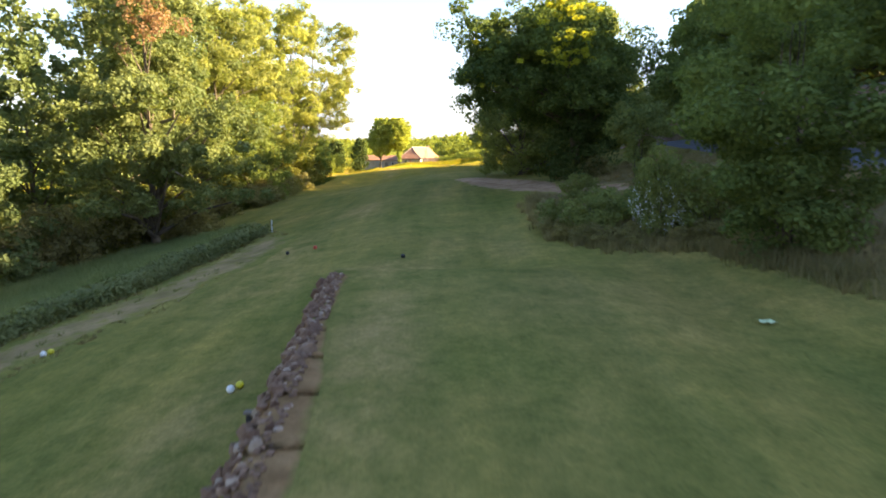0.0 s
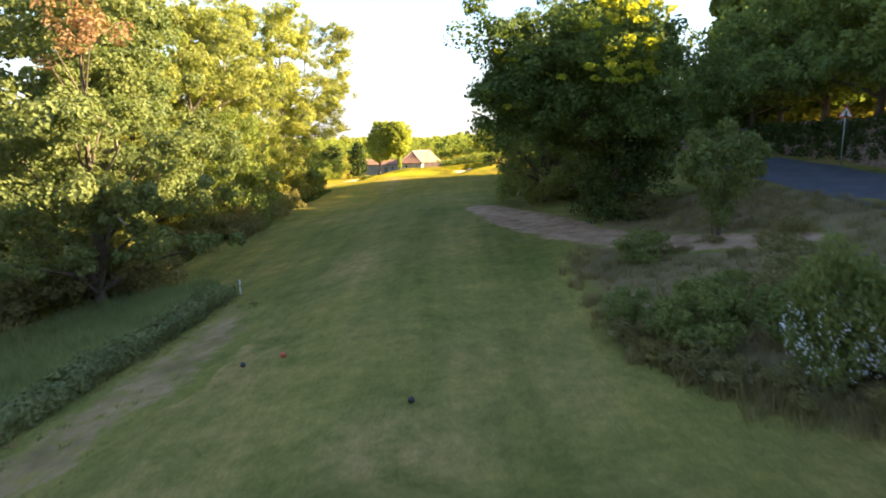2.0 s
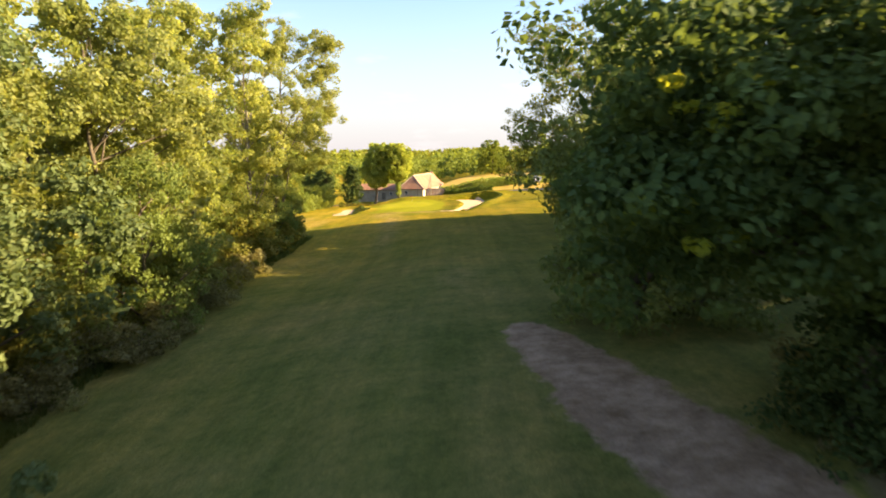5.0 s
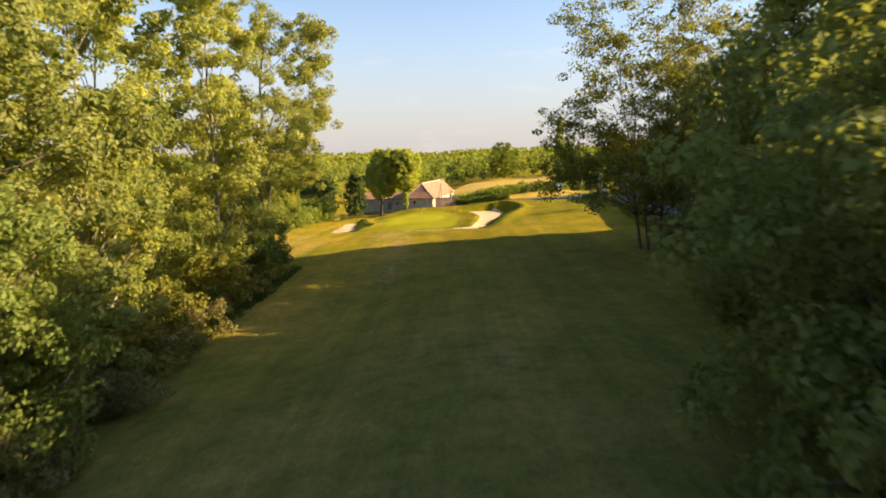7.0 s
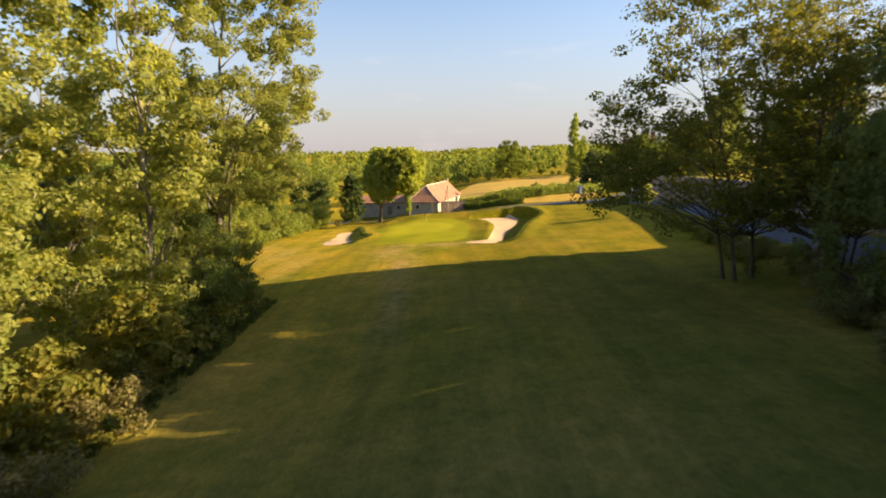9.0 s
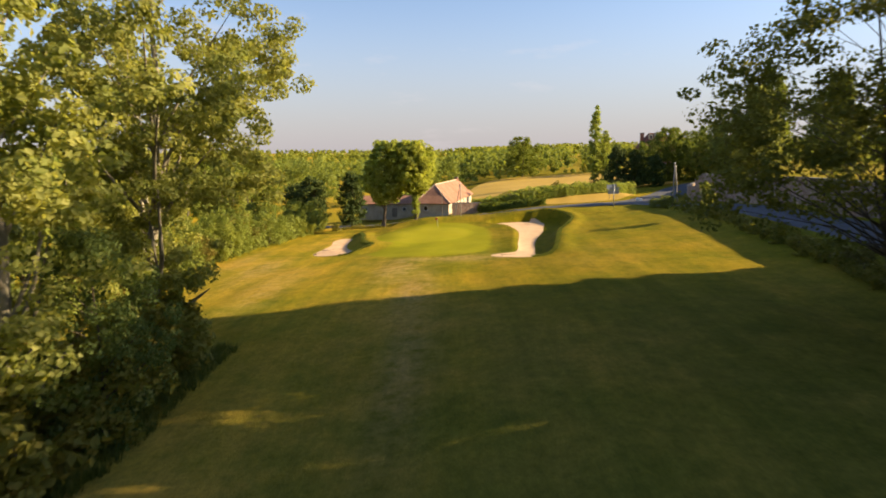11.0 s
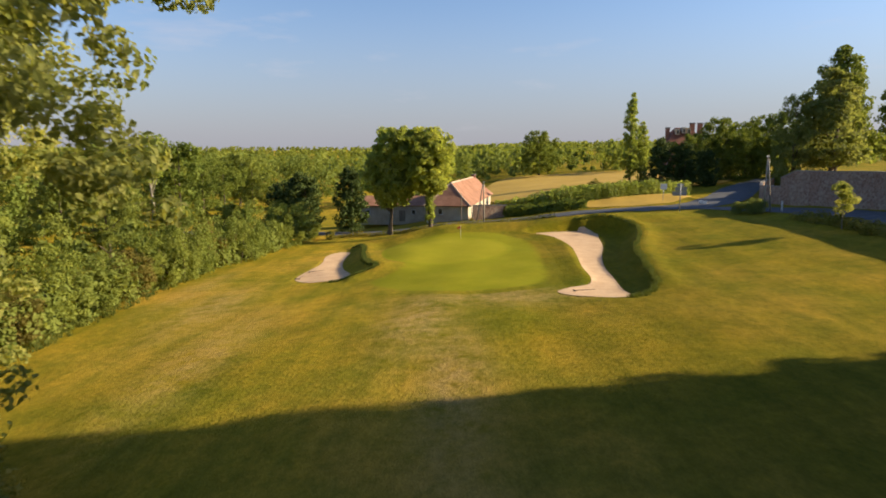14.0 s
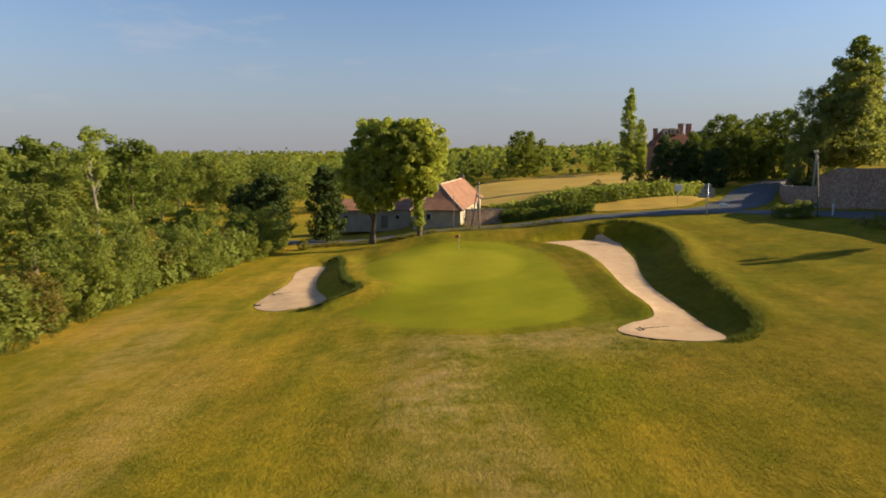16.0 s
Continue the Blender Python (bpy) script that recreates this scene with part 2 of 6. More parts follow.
DEAD_LEAF = leaf_mat("dried_leaves", (0.16, 0.085, 0.045), (0.28, 0.155, 0.085), (0.4, 0.25, 0.15), 0.35)
LEAF_YEW = leaf_mat("needle_leaves", (0.036, 0.057, 0.018), (0.065, 0.096, 0.029), (0.112, 0.143, 0.043), 0.2)


# ---- mesh helpers ----
def mesh_of(name, verts, faces, mat, smooth=False):
    """One mesh from arrays; faces all of one size come as an array."""
    me = bpy.data.meshes.new(name)
    v = np.asarray(verts, dtype=np.float32)
    if isinstance(faces, np.ndarray):
        k, f = faces.shape[1], faces.astype(np.int32)
        me.vertices.add(len(v)), me.loops.add(f.size), me.polygons.add(len(f))
        me.vertices.foreach_set("co", v.ravel())
        me.loops.foreach_set("vertex_index", f.ravel())
        me.polygons.foreach_set("loop_start", np.arange(0, f.size, k, dtype=np.int32))
        me.update(calc_edges=True)
    else:
        me.from_pydata([tuple(map(float, p)) for p in v], [], faces)
    me.polygons.foreach_set("use_smooth", np.full(len(me.polygons), smooth))
    me.materials.append(mat)
    me.update()
    return me


def thing(name, label, category, at=(0, 0, 0), group="", kind=""):
    ob = new(name)
    ob.location = at
    ob.empty_display_size = 0.3
    return tagged(ob, label, category, group, kind)


def part(name, me, parent, label="", mat=None):
    """Links a mesh, or a bmesh with its material, as one part under a thing or a part."""
    if isinstance(me, bmesh.types.BMesh):
        bm, me = me, bpy.data.meshes.new(name)
        bm.to_mesh(me)
        bm.free()
        me.materials.append(mat)
    ob = new(name, me)
    ob.parent = parent
    return tagged(ob, label)


def tube(points, radii, sides=7):
    """A round tapered limb along points: arrays of vertices and quads."""
    p = np.asarray(points, float)
    d = np.gradient(p, axis=0)
    d /= np.linalg.norm(d, axis=1)[:, None] + 1e-9
    ref = np.where(np.abs(d[:, 2:3]) > 0.9, np.array([[1.0, 0, 0]]), np.array([[0, 0, 1.0]]))
    u = np.cross(d, ref)
    u /= np.linalg.norm(u, axis=1)[:, None] + 1e-9
    w = np.cross(d, u)
    a = np.linspace(0, 2 * np.pi, sides, endpoint=False)
    r = np.asarray(radii, float)[:, None, None]
    v = p[:, None] + r * (np.cos(a)[None, :, None] * u[:, None] + np.sin(a)[None, :, None] * w[:, None])
    k = len(p)
    i, j = np.meshgrid(np.arange(k - 1), np.arange(sides), indexing="ij")
    f = np.stack([i * sides + j, i * sides + (j + 1) % sides, (i + 1) * sides + (j + 1) % sides, (i + 1) * sides + j], -1).reshape(-1, 4)
    return v.reshape(-1, 3), f


def leaf_quads(rng, centres, radii, count, size, up=0.35, squash=0.8, long=1.5, outward=1.0):
    """Leaves round the tips of boughs: count of them about each centre, as bent-out rhombs."""
    c = np.repeat(centres, count, axis=0)
    r = np.repeat(radii, count)
    way = rng.normal(size=(len(c), 3))
    way /= np.linalg.norm(way, axis=1)[:, None]
    rad = r * rng.uniform(0.35, 1.0, len(c)) ** 0.6
    pos = c + way * rad[:, None] * np.array([1, 1, squash])
    nrm = way * outward + np.array([0, 0, up]) + rng.normal(scale=0.55, size=(len(c), 3))
    nrm /= np.linalg.norm(nrm, axis=1)[:, None]
    ax = np.cross(nrm, rng.normal(size=(len(c), 3)))
    ax /= np.linalg.norm(ax, axis=1)[:, None]
    ay = np.cross(nrm, ax)
    s = size * rng.uniform(0.6, 1.35, len(c))[:, None]
    v = np.stack([pos - ax * s * long / 2, pos + ay * s / 2 + nrm * s * 0.12, pos + ax * s * long / 2, pos - ay * s / 2 + nrm * s * 0.12], 1)
    return v.reshape(-1, 3), np.arange(len(c) * 4).reshape(-1, 4)


def crown_points(rng, n, base, top, profile, lumps=0.25, fill=0.55):
    """Places of bough tips within a crown: profile(u) is its radius, u from its foot (0) to its top (1)."""
    ph = rng.uniform(0, 6.28, 4)
    u = rng.uniform(0, 1, n * 3)
    keep = rng.uniform(0, 1, n * 3) < np.array([profile(x) for x in u]) / max(profile(x) for x in np.linspace(0, 1, 21))
    u = u[keep][:n]
    a = rng.uniform(0, 6.283, len(u))
    wob = 1 + lumps * (np.sin(2 * a + ph[0] + 5 * u) + np.sin(3 * a + ph[1] - 7 * u)) / 1.4
    rr = np.array([profile(x) for x in u]) * wob * rng.uniform(0, 1, len(u)) ** (1 - fill)
    return np.stack([rr * np.cos(a), rr * np.sin(a), base + u * (top - base)], 1)


def tree(name, label, seed, height, base, profile, clusters, puff, leaves, size, leaf, bark, trunk_r=0.3, stems=1, limbs=12, lean=(0, 0), squash=0.75, up=0.35, lumps=0.25, fill=0.6, category="tree", boughs=0, bough=(1.1, 1.1, 0.5), reach=()):
    """A tree at the origin: tapered trunk or trunks, limbs that reach the bough tips, a crown of single leaves."""
    rng = np.random.default_rng(seed)
    ob = thing(name, label, category)
    if boughs:
        heart = crown_points(rng, boughs, base, height, profile, lumps, fill)
        heart = heart + np.array([*lean, 0.0]) * (heart[:, 2:3] / height)
        heart = np.concatenate([heart, np.reshape(np.array(reach, float), (-1, 3))])
        tips = heart[rng.integers(0, len(heart), clusters)] + np.clip(rng.normal(size=(clusters, 3)), -2, 2) * np.array(bough)
        tips[:, 2] = np.maximum(tips[:, 2], base * 0.6)
    else:
        tips = crown_points(rng, clusters, base, height, profile, lumps, fill)
    lean = np.array([*lean, 0.0])
    tips = tips if boughs else tips + lean * (tips[:, 2:3] / height)
    for s in range(stems):
        off = np.zeros(3) if stems == 1 else np.array([*rng.normal(scale=0.022 * height, size=2), 0])
        hs = np.linspace(-0.4, height * (0.93 if stems == 1 else 0.8), 9)
        wob = np.cumsum(rng.normal(scale=height * 0.008, size=(9, 3)), axis=0) * [1, 1, 0]
        spread = off * (1 + np.linspace(0, 2.2, 9))[:, None]
        pts = np.stack([0 * hs, 0 * hs, hs], 1) + wob + spread + lean * (hs[:, None] / height)
        rad = trunk_r * (1 - 0.9 * np.linspace(0, 1, 9) ** 0.8) / (1 if stems == 1 else 1.4)
        rad[0] *= 1.35
        part("trunk", mesh_of("trunk", *tube(pts, rad, 9), bark, True), ob)
        share = heart[s::stems] if boughs else tips
        pick = share[rng.permutation(len(share))[:max(1, limbs // stems)]]
        for q in pick:
            h0 = max(base * 0.7, q[2] - rng.uniform(0.12, 0.3) * height)
            h0 = min(h0, height * 0.85)
            p0 = np.array([np.interp(h0, hs, pts[:, i]) for i in range(3)])
            mid = (p0 + q) / 2 + rng.normal(scale=0.25, size=3) + [0, 0, 0.25]
            r0 = np.interp(h0, hs, rad) * 0.55
            part("limb", mesh_of("limb", *tube([p0, (p0 * 2 + mid) / 3, mid, (mid + q) / 2, q], r0 * np.array([1, 0.85, 0.6, 0.4, 0.15]), 6), bark, True), ob)
    part("crown", mesh_of("crown", *leaf_quads(rng, tips, rng.uniform(0.65, 1.3, len(tips)) * puff, leaves, size, up, squash), leaf), ob)
    return ob


def place(ob, x, y, z, turn=0.0, scale=1.0, tall=None):
    """A further copy of a thing, turned and grown."""
    return copy_thing(ob, pose(x, y, z, 0, 0, turn) @ Matrix.Diagonal((scale, scale, tall or scale, 1)))


def put(ob, x, y, z, turn=0.0, scale=1.0, tall=None):
    ob.matrix_basis = pose(x, y, z, 0, 0, turn) @ Matrix.Diagonal((scale, scale, tall or scale, 1))
    return ob


def smooth(a, b, x):
    t = np.clip((x - a) / (b - a), 0, 1)
    return t * t * (3 - 2 * t)


# ---- lie of the land ----
PLAN_X = np.array([-70.0, -35, -22, -12, -3, 5, 11, 18, 30, 60])
PLAN = {                       # y: heights along PLAN_X
    -40: (-5, -3.5, -2.6, -1.2, 0.3, 1.2, 2.2, 3.8, 5.0, 7),
    8: (-5, -3.8, -2.8, -0.9, 0.0, 1.2, 2.4, 4.2, 5.0, 7),
    24: (-5, -4.0, -3.2, -0.9, 0.8, 1.4, 2.7, 4.4, 5.0, 7),
    42: (-5, -4.0, -2.6, -0.6, 1.5, 2.3, 3.1, 4.8, 5.7, 7),
    60: (-4.5, -3.0, -1.5, 0.0, 1.7, 2.3, 2.9, 4.9, 6.4, 7),
    95: (-4, -2.4, -1.2, -0.6, 1.1, 1.6, 1.8, 2.2, 5.0, 7),
    125: (-4, -2.2, -0.7, 0.6, 1.0, 1.4, 1.6, 1.95, 3.9, 7),
    150: (-4, -2.2, -1.4, -0.2, 0.2, 0.9, 1.35, 2.05, 3.7, 7),
    168: (-4.5, -2.6, -1.8, -0.3, 0.1, 0.8, 1.2, 1.9, 3.0, 6),
    190: (-5, -3.2, -2.6, -1.2, -0.6, 0.4, 1.0, 1.5, 2.0, 4),
    225: (-5.5, -4.5, -3.5, -1.6, -0.8, 0.2, 0.8, 1.4, 2.2, 4),
    320: (-6, -5.5, -4.5, -3.5, -1.5, -0.4, 0.2, 0.8, 1.5, 3.0),
}
PLAN_Y = np.array(sorted(PLAN), float)
PLAN_Z = np.array([PLAN[int(k)] for k in PLAN_Y], float)


def hermite(t, xs, vals):
    """Smooth interpolation of rows of vals (along axis 0) at t."""
    xs = np.asarray(xs, float)
    t = np.clip(t, xs[0], xs[-1])
    i = np.clip(np.searchsorted(xs, t, "right") - 1, 0, len(xs) - 2)
    m = np.gradient(vals, xs, axis=0)
    h = xs[i + 1] - xs[i]
    u = (t - xs[i]) / h
    sh = (-1,) + (1,) * (vals.ndim - 1)
    u, h = u.reshape(sh), h.reshape(sh)
    return (2 * u ** 3 - 3 * u ** 2 + 1) * vals[i] + (u ** 3 - 2 * u ** 2 + u) * h * m[i] + (3 * u ** 2 - 2 * u ** 3) * vals[i + 1] + (u ** 3 - u ** 2) * h * m[i + 1]


def closed_curve(points, n=96):
    """A smooth closed outline through a few plan points."""
    p = np.asarray(points, float)
    k = len(p)
    t = np.linspace(0, k, n, endpoint=False)
    i, u = t.astype(int), (t % 1)[:, None]
    a, b, c, d = p[(i - 1) % k], p[i], p[(i + 1) % k], p[(i + 2) % k]
    return 0.5 * (2 * b + (c - a) * u + (2 * a - 5 * b + 4 * c - d) * u ** 2 + (3 * b - a - 3 * c + d) * u ** 3)


def ragged(curve, amount, scale=0.8, seed=0.0):
    """The outline with uneven, worn edges."""
    k = 3
    fine = np.concatenate([curve + (np.roll(curve, -1, axis=0) - curve) * j / k for j in range(k)], axis=1).reshape(-1, 2)
    off = np.array([(noise.noise((p[0] * scale, p[1] * scale, seed)) + 0.6 * noise.noise((p[0] * scale * 2.7, p[1] * scale * 2.7, seed + 3)), noise.noise((p[0] * scale, p[1] * scale, seed + 9)) + 0.6 * noise.noise((p[0] * scale * 2.7, p[1] * scale * 2.7, seed + 7))) for p in fine])
    return fine + amount * off


def inside_by(x, y, curve):
    """Distance to a closed outline, positive inside."""
    x, y = np.atleast_1d(x), np.atleast_1d(y)
    out = np.full(x.shape, -99.0)
    near = (x > curve[:, 0].min() - 4) & (x < curve[:, 0].max() + 4) & (y > curve[:, 1].min() - 4) & (y < curve[:, 1].max() + 4)
    q = np.stack([x[near], y[near]], 1)
    if not len(q):
        return out
    a, b = curve, np.roll(curve, -1, axis=0)
    best, wind = np.full(len(q), 1e9), np.zeros(len(q), bool)
    for s, e in zip(a, b):
        w = e - s
        t = np.clip(((q - s) @ w) / (w @ w), 0, 1)
        best = np.minimum(best, np.linalg.norm(q - s - t[:, None] * w, axis=1))
        cross = (s[1] > q[:, 1]) != (e[1] > q[:, 1])
        wind ^= cross & (q[:, 0] < (e[0] - s[0]) * (q[:, 1] - s[1]) / (e[1] - s[1] + 1e-12) + s[0])
    out[near] = np.where(wind, best, -best)
    return out


BUNKER_A = closed_curve([(-26.0, 150.9), (-24.2, 149.0), (-21.8, 148.6), (-19.6, 149.3), (-17.8, 151.3), (-18.9, 154.6), (-19.9, 158.2), (-20.9, 163.5), (-21.6, 169), (-22.8, 172.8), (-25.8, 172), (-26.7, 167), (-26.0, 161), (-26.2, 155.4)])
BUNKER_B = closed_curve([(-2.4, 171.8), (1.3, 173.6), (4.6, 174.3), (7.8, 174.2), (10.1, 171.9), (10.4, 167.1), (8.7, 160.4), (6.3, 153.4), (5.2, 147.8), (4.5, 144.0), (3.8, 140.2), (3.1, 137.2), (2.2, 135.3), (1.0, 134.3), (-0.6, 134.0), (-2.6, 134.8), (-4.3, 136.9), (-2.9, 139.2), (-1.6, 140.3), (-0.7, 141.8), (-0.4, 144.5), (-0.2, 148), (0.2, 152), (0.7, 157), (0.9, 162), (0.2, 167.5)])
SAND_A = closed_curve([(-25.3, 151.5), (-23.9, 149.8), (-22.4, 149.5), (-20.9, 151.2), (-20.5, 153.4), (-21.9, 157.4), (-22.9, 162.0), (-23.4, 167.0), (-23.6, 170.4), (-25.0, 170.4), (-25.8, 167), (-25.2, 162.5), (-25.1, 158.5), (-25.5, 155)])
SAND_B = closed_curve([(-1.4, 171.2), (1.8, 172.9), (5.0, 173.4), (6.8, 172.0), (6.2, 168), (5.2, 161.5), (3.7, 155.5), (2.5, 149), (2.0, 144.5), (1.55, 141), (1.2, 138), (1.15, 136.2), (0.6, 135.0), (-1.2, 134.7), (-2.6, 135.5), (-3.5, 137.1), (-2.5, 138.5), (-1.3, 139.4), (-0.5, 140.6), (0.0, 143.4), (0.3, 147.4), (0.75, 151.2), (1.3, 156), (1.65, 160.5), (1.5, 164.5), (0.5, 168.4)])
GREEN_CURVE = closed_curve([(-19.2, 146.2), (-16.4, 140.4), (-11.5, 137.2), (-6.1, 137.4), (-3.2, 139.6), (-1.9, 143), (-1.4, 148), (-1.1, 154), (-0.9, 160), (-1.8, 167), (-5, 172.4), (-11, 173.4), (-16.5, 172.4), (-20, 167.5), (-19.2, 160), (-17.2, 154), (-16.9, 150.5)])
PUTTING_CURVE = closed_curve([(-18.6, 164.5), (-16.4, 169.6), (-11.2, 170.4), (-6.6, 166.8), (-4.6, 160), (-6.6, 154.2), (-11.1, 151.4), (-15.4, 153.0), (-17.9, 158)])
DIRT_CURVE = ragged(closed_curve([(0.6, 57.0), (2.4, 58.6), (4.6, 55.0), (6.2, 49.6), (7.6, 44.4), (8.9, 40.0), (11.0, 36.2), (14.4, 32.4), (13.4, 30.0), (10.2, 31.6), (7.4, 34.6), (5.2, 37.6), (3.6, 41.0), (2.2, 44.6), (1.1, 50.4)]), 0.35, 0.6, 1.0)
BANK_CURVE = ragged(closed_curve([(4.4, 33), (4.2, 27), (4.5, 23.2), (5.8, 20.6), (7.9, 17.4), (8.8, 14), (9.2, 8), (10, -8), (17, -8), (17.5, 20), (18.4, 36), (17.5, 44), (12, 47), (8.5, 44), (6.0, 39.5)]), 0.8, 0.6, 2.0)
STRIP_CURVE = ragged(closed_curve([(-13.6, 4), (-14.2, 12), (-14.3, 17), (-13, 23), (-12, 30), (-11.3, 37.5), (-8.3, 33.5), (-7.3, 28), (-8.6, 21), (-10.5, 13), (-10.8, 4)]), 0.6, 0.7, 3.0)
EARTH_CURVE = closed_curve([(-1.3 - 0.085 * (y - 4.4) + ((0.3 if y < 9 else 0.05) if side else -1.15), y) for side, y in ((0, 1.0), (0, 4.0), (0, 7.0), (0, 10.0), (0, 13.0), (0, 14.8), (1, 14.6), (1, 13.0), (1, 10.0), (1, 7.0), (1, 4.0), (1, 1.0))])
ROAD = np.array([(17.5, -40), (18.9, 10), (20.0, 35), (22.0, 52), (26, 90), (29.5, 130), (31, 160), (29.5, 176), (25, 186), (14, 190), (0, 191.5), (-15, 193), (-32, 197), (-70, 215)], float)


WALL_LINE = np.array([(21.8, -40), (23.6, 10), (24.9, 35), (26.6, 52), (30, 90), (33.5, 130), (35.0, 160), (34.8, 176), (35.2, 188)], float)


def road_line():
    t = np.linspace(0, len(ROAD) - 1, 160)
    return hermite(t, np.arange(len(ROAD)), ROAD)


ROAD_LINE = road_line()


def road_gap(x, y):
    """Distance to the middle of the road."""
    x, y = np.atleast_1d(x), np.atleast_1d(y)
    best = np.full(x.shape, 99.0)
    near = (x > -75) & (x < 45) & (y > -45) & (y < 225) & ((x > 8) | (y > 180))
    q = np.stack([x[near], y[near]], 1)
    if len(q):
        b = np.full(len(q), 1e9)
        for s, e in zip(ROAD_LINE[:-1], ROAD_LINE[1:]):
            w = e - s
            t = np.clip(((q - s) @ w) / (w @ w), 0, 1)
            b = np.minimum(b, np.linalg.norm(q - s - t[:, None] * w, axis=1))
        best[near] = b
    return best


def land(x, y):
    """Height of the ground before bunkers and paving are sunk into it."""
    x, y = np.atleast_1d(np.asarray(x, float)), np.atleast_1d(np.asarray(y, float))
    rows = hermite(y, PLAN_Y, PLAN_Z)
    m = np.gradient(rows, PLAN_X, axis=1)
    xc = np.clip(x, PLAN_X[0], PLAN_X[-1])
    i = np.clip(np.searchsorted(PLAN_X, xc, "right") - 1, 0, len(PLAN_X) - 2)
    h = PLAN_X[i + 1] - PLAN_X[i]
    u = (xc - PLAN_X[i]) / h
    k = np.arange(len(x))
    z = (2 * u ** 3 - 3 * u ** 2 + 1) * rows[k, i] + (u ** 3 - 2 * u ** 2 + u) * h * m[k, i] + (3 * u ** 2 - 2 * u ** 3) * rows[k, i + 1] + (u ** 3 - u ** 2) * h * m[k, i + 1]
    # upper tee: a level platform with a steep left flank
    edge = -1.3 - 0.085 * (np.clip(y, -10, 20) - 4.4)
    tee = smooth(-1.4, -0.45, x - edge) * (1 - smooth(4.5, 7.5, x)) * (1 - smooth(15.0, 19.5, y))
    z = z * (1 - tee) + 1.75 * tee
    # brow behind the green and shoulder of the right bunker
    z = z + 1.1 * np.exp(-((y - 176.5) / 4.5) ** 2) * smooth(-26, -12, x) * (1 - smooth(8, 22, x))
    z = z + 0.4 * np.exp(-((x + 16.4) / 3.0) ** 2) * smooth(147, 153, y) * (1 - smooth(163, 170, y))
    # grassy bank that carries the roadside hedge
    z = z + 1.0 * np.exp(-((y - 203.5) / 3.4) ** 2) * smooth(0, 7, x) * (1 - smooth(26, 33, x))
    # far land: valley on the left, long rise beyond
    far = smooth(300, 1500, np.hypot(x, y))
    z = z + far * (6 + 12 * smooth(0, 700, x)) + smooth(1200, 3000, np.hypot(x, y)) * 25
    # park terrace behind the lane wall
    wall = np.interp(y, WALL_LINE[:, 1], WALL_LINE[:, 0])
    up = smooth(0.1, 0.9, x - wall) * smooth(-30, 0, y) * (1 - smooth(182.6, 183.6, y))
    z = z * (1 - up) + np.maximum(z, np.interp(y, (40, 170), (8.0, 7.2))) * up
    return z + 0.05 * np.sin(x * 0.9 + y * 0.23) * np.sin(y * 0.41 - x * 0.2)


def ground_z(x, y, sunk=True):
    x, y = np.atleast_1d(np.asarray(x, float)), np.atleast_1d(np.asarray(y, float))
    z = land(x, y)
    d = inside_by(x, y, BUNKER_B)
    z = z + 0.36 * np.exp(-((d + 0.5) / 1.1) ** 2) * smooth(133.5, 139, y) * smooth(0.5, 2.5, x - np.interp(y, (134, 150, 165, 178), (0.4, 3.0, 5.5, 5.0)))
    d = inside_by(x, y, BUNKER_A)
    z = z + 0.4 * np.exp(-((d + 0.4) / 1.2) ** 2) * smooth(0.3, 2.0, x - np.interp(y, (148, 172), (-21.0, -24.4)))
    for k, curve in enumerate((BUNKER_A, BUNKER_B)):
        floor = np.interp(y, (134, 138, 143, 150), (0.66, 0.44, 0.2, -0.1)) if k else np.interp(y, (148, 153, 160, 170), (-1.5, -1.6, -2.05, -2.3))
        d = inside_by(x, y, curve)
        far_side = smooth(0.3, 2.4, x - np.interp(y, (148, 172), (-22.6, -25.0))) if k == 0 else smooth(133.5, 137, y) * smooth(0.2, 1.4, x - np.interp(y, (134, 150, 165, 178), (0.2, 2.0, 4.0, 4.0)))
        w = smooth(0.0, 0.75 + 1.3 * far_side, d)
        z = z * (1 - w) + np.minimum(z, floor + 0.25 * np.exp(-np.maximum(d, 0) / 1.5)) * w
    if sunk:
        for curve in (GREEN_CURVE, DIRT_CURVE, BANK_CURVE, STRIP_CURVE, EARTH_CURVE):
            z = z - 0.12 * smooth(0.6, 1.2, inside_by(x, y, curve))
        for curve in (SAND_A, SAND_B):
            z = z - 0.2 * smooth(-0.05, 0.45, inside_by(x, y, curve))
        z = z - 0.12 * (1 - smooth(1.9, 2.5, road_gap(x, y)))
    return z


def gz(x, y):
    return float(ground_z(x, y)[0])


def steps(*spans):
    """Grid lines: (from, to, spacing), the last span's end included."""
    out = []
    for a, b, s in spans:
        out += list(np.arange(a, b - 1e-6, s))
    return np.array(out + [spans[-1][1]])


def sheet(xs, ys, height):
    gx, gy = np.meshgrid(xs, ys, indexing="ij")
    z = height(gx.ravel(), gy.ravel())
    v = np.stack([gx.ravel(), gy.ravel(), z], 1)
    i, j = np.meshgrid(np.arange(len(xs) - 1), np.arange(len(ys) - 1), indexing="ij")
    a = i * len(ys) + j
    return v, np.stack([a, a + len(ys), a + len(ys) + 1, a + 1], -1).reshape(-1, 4)


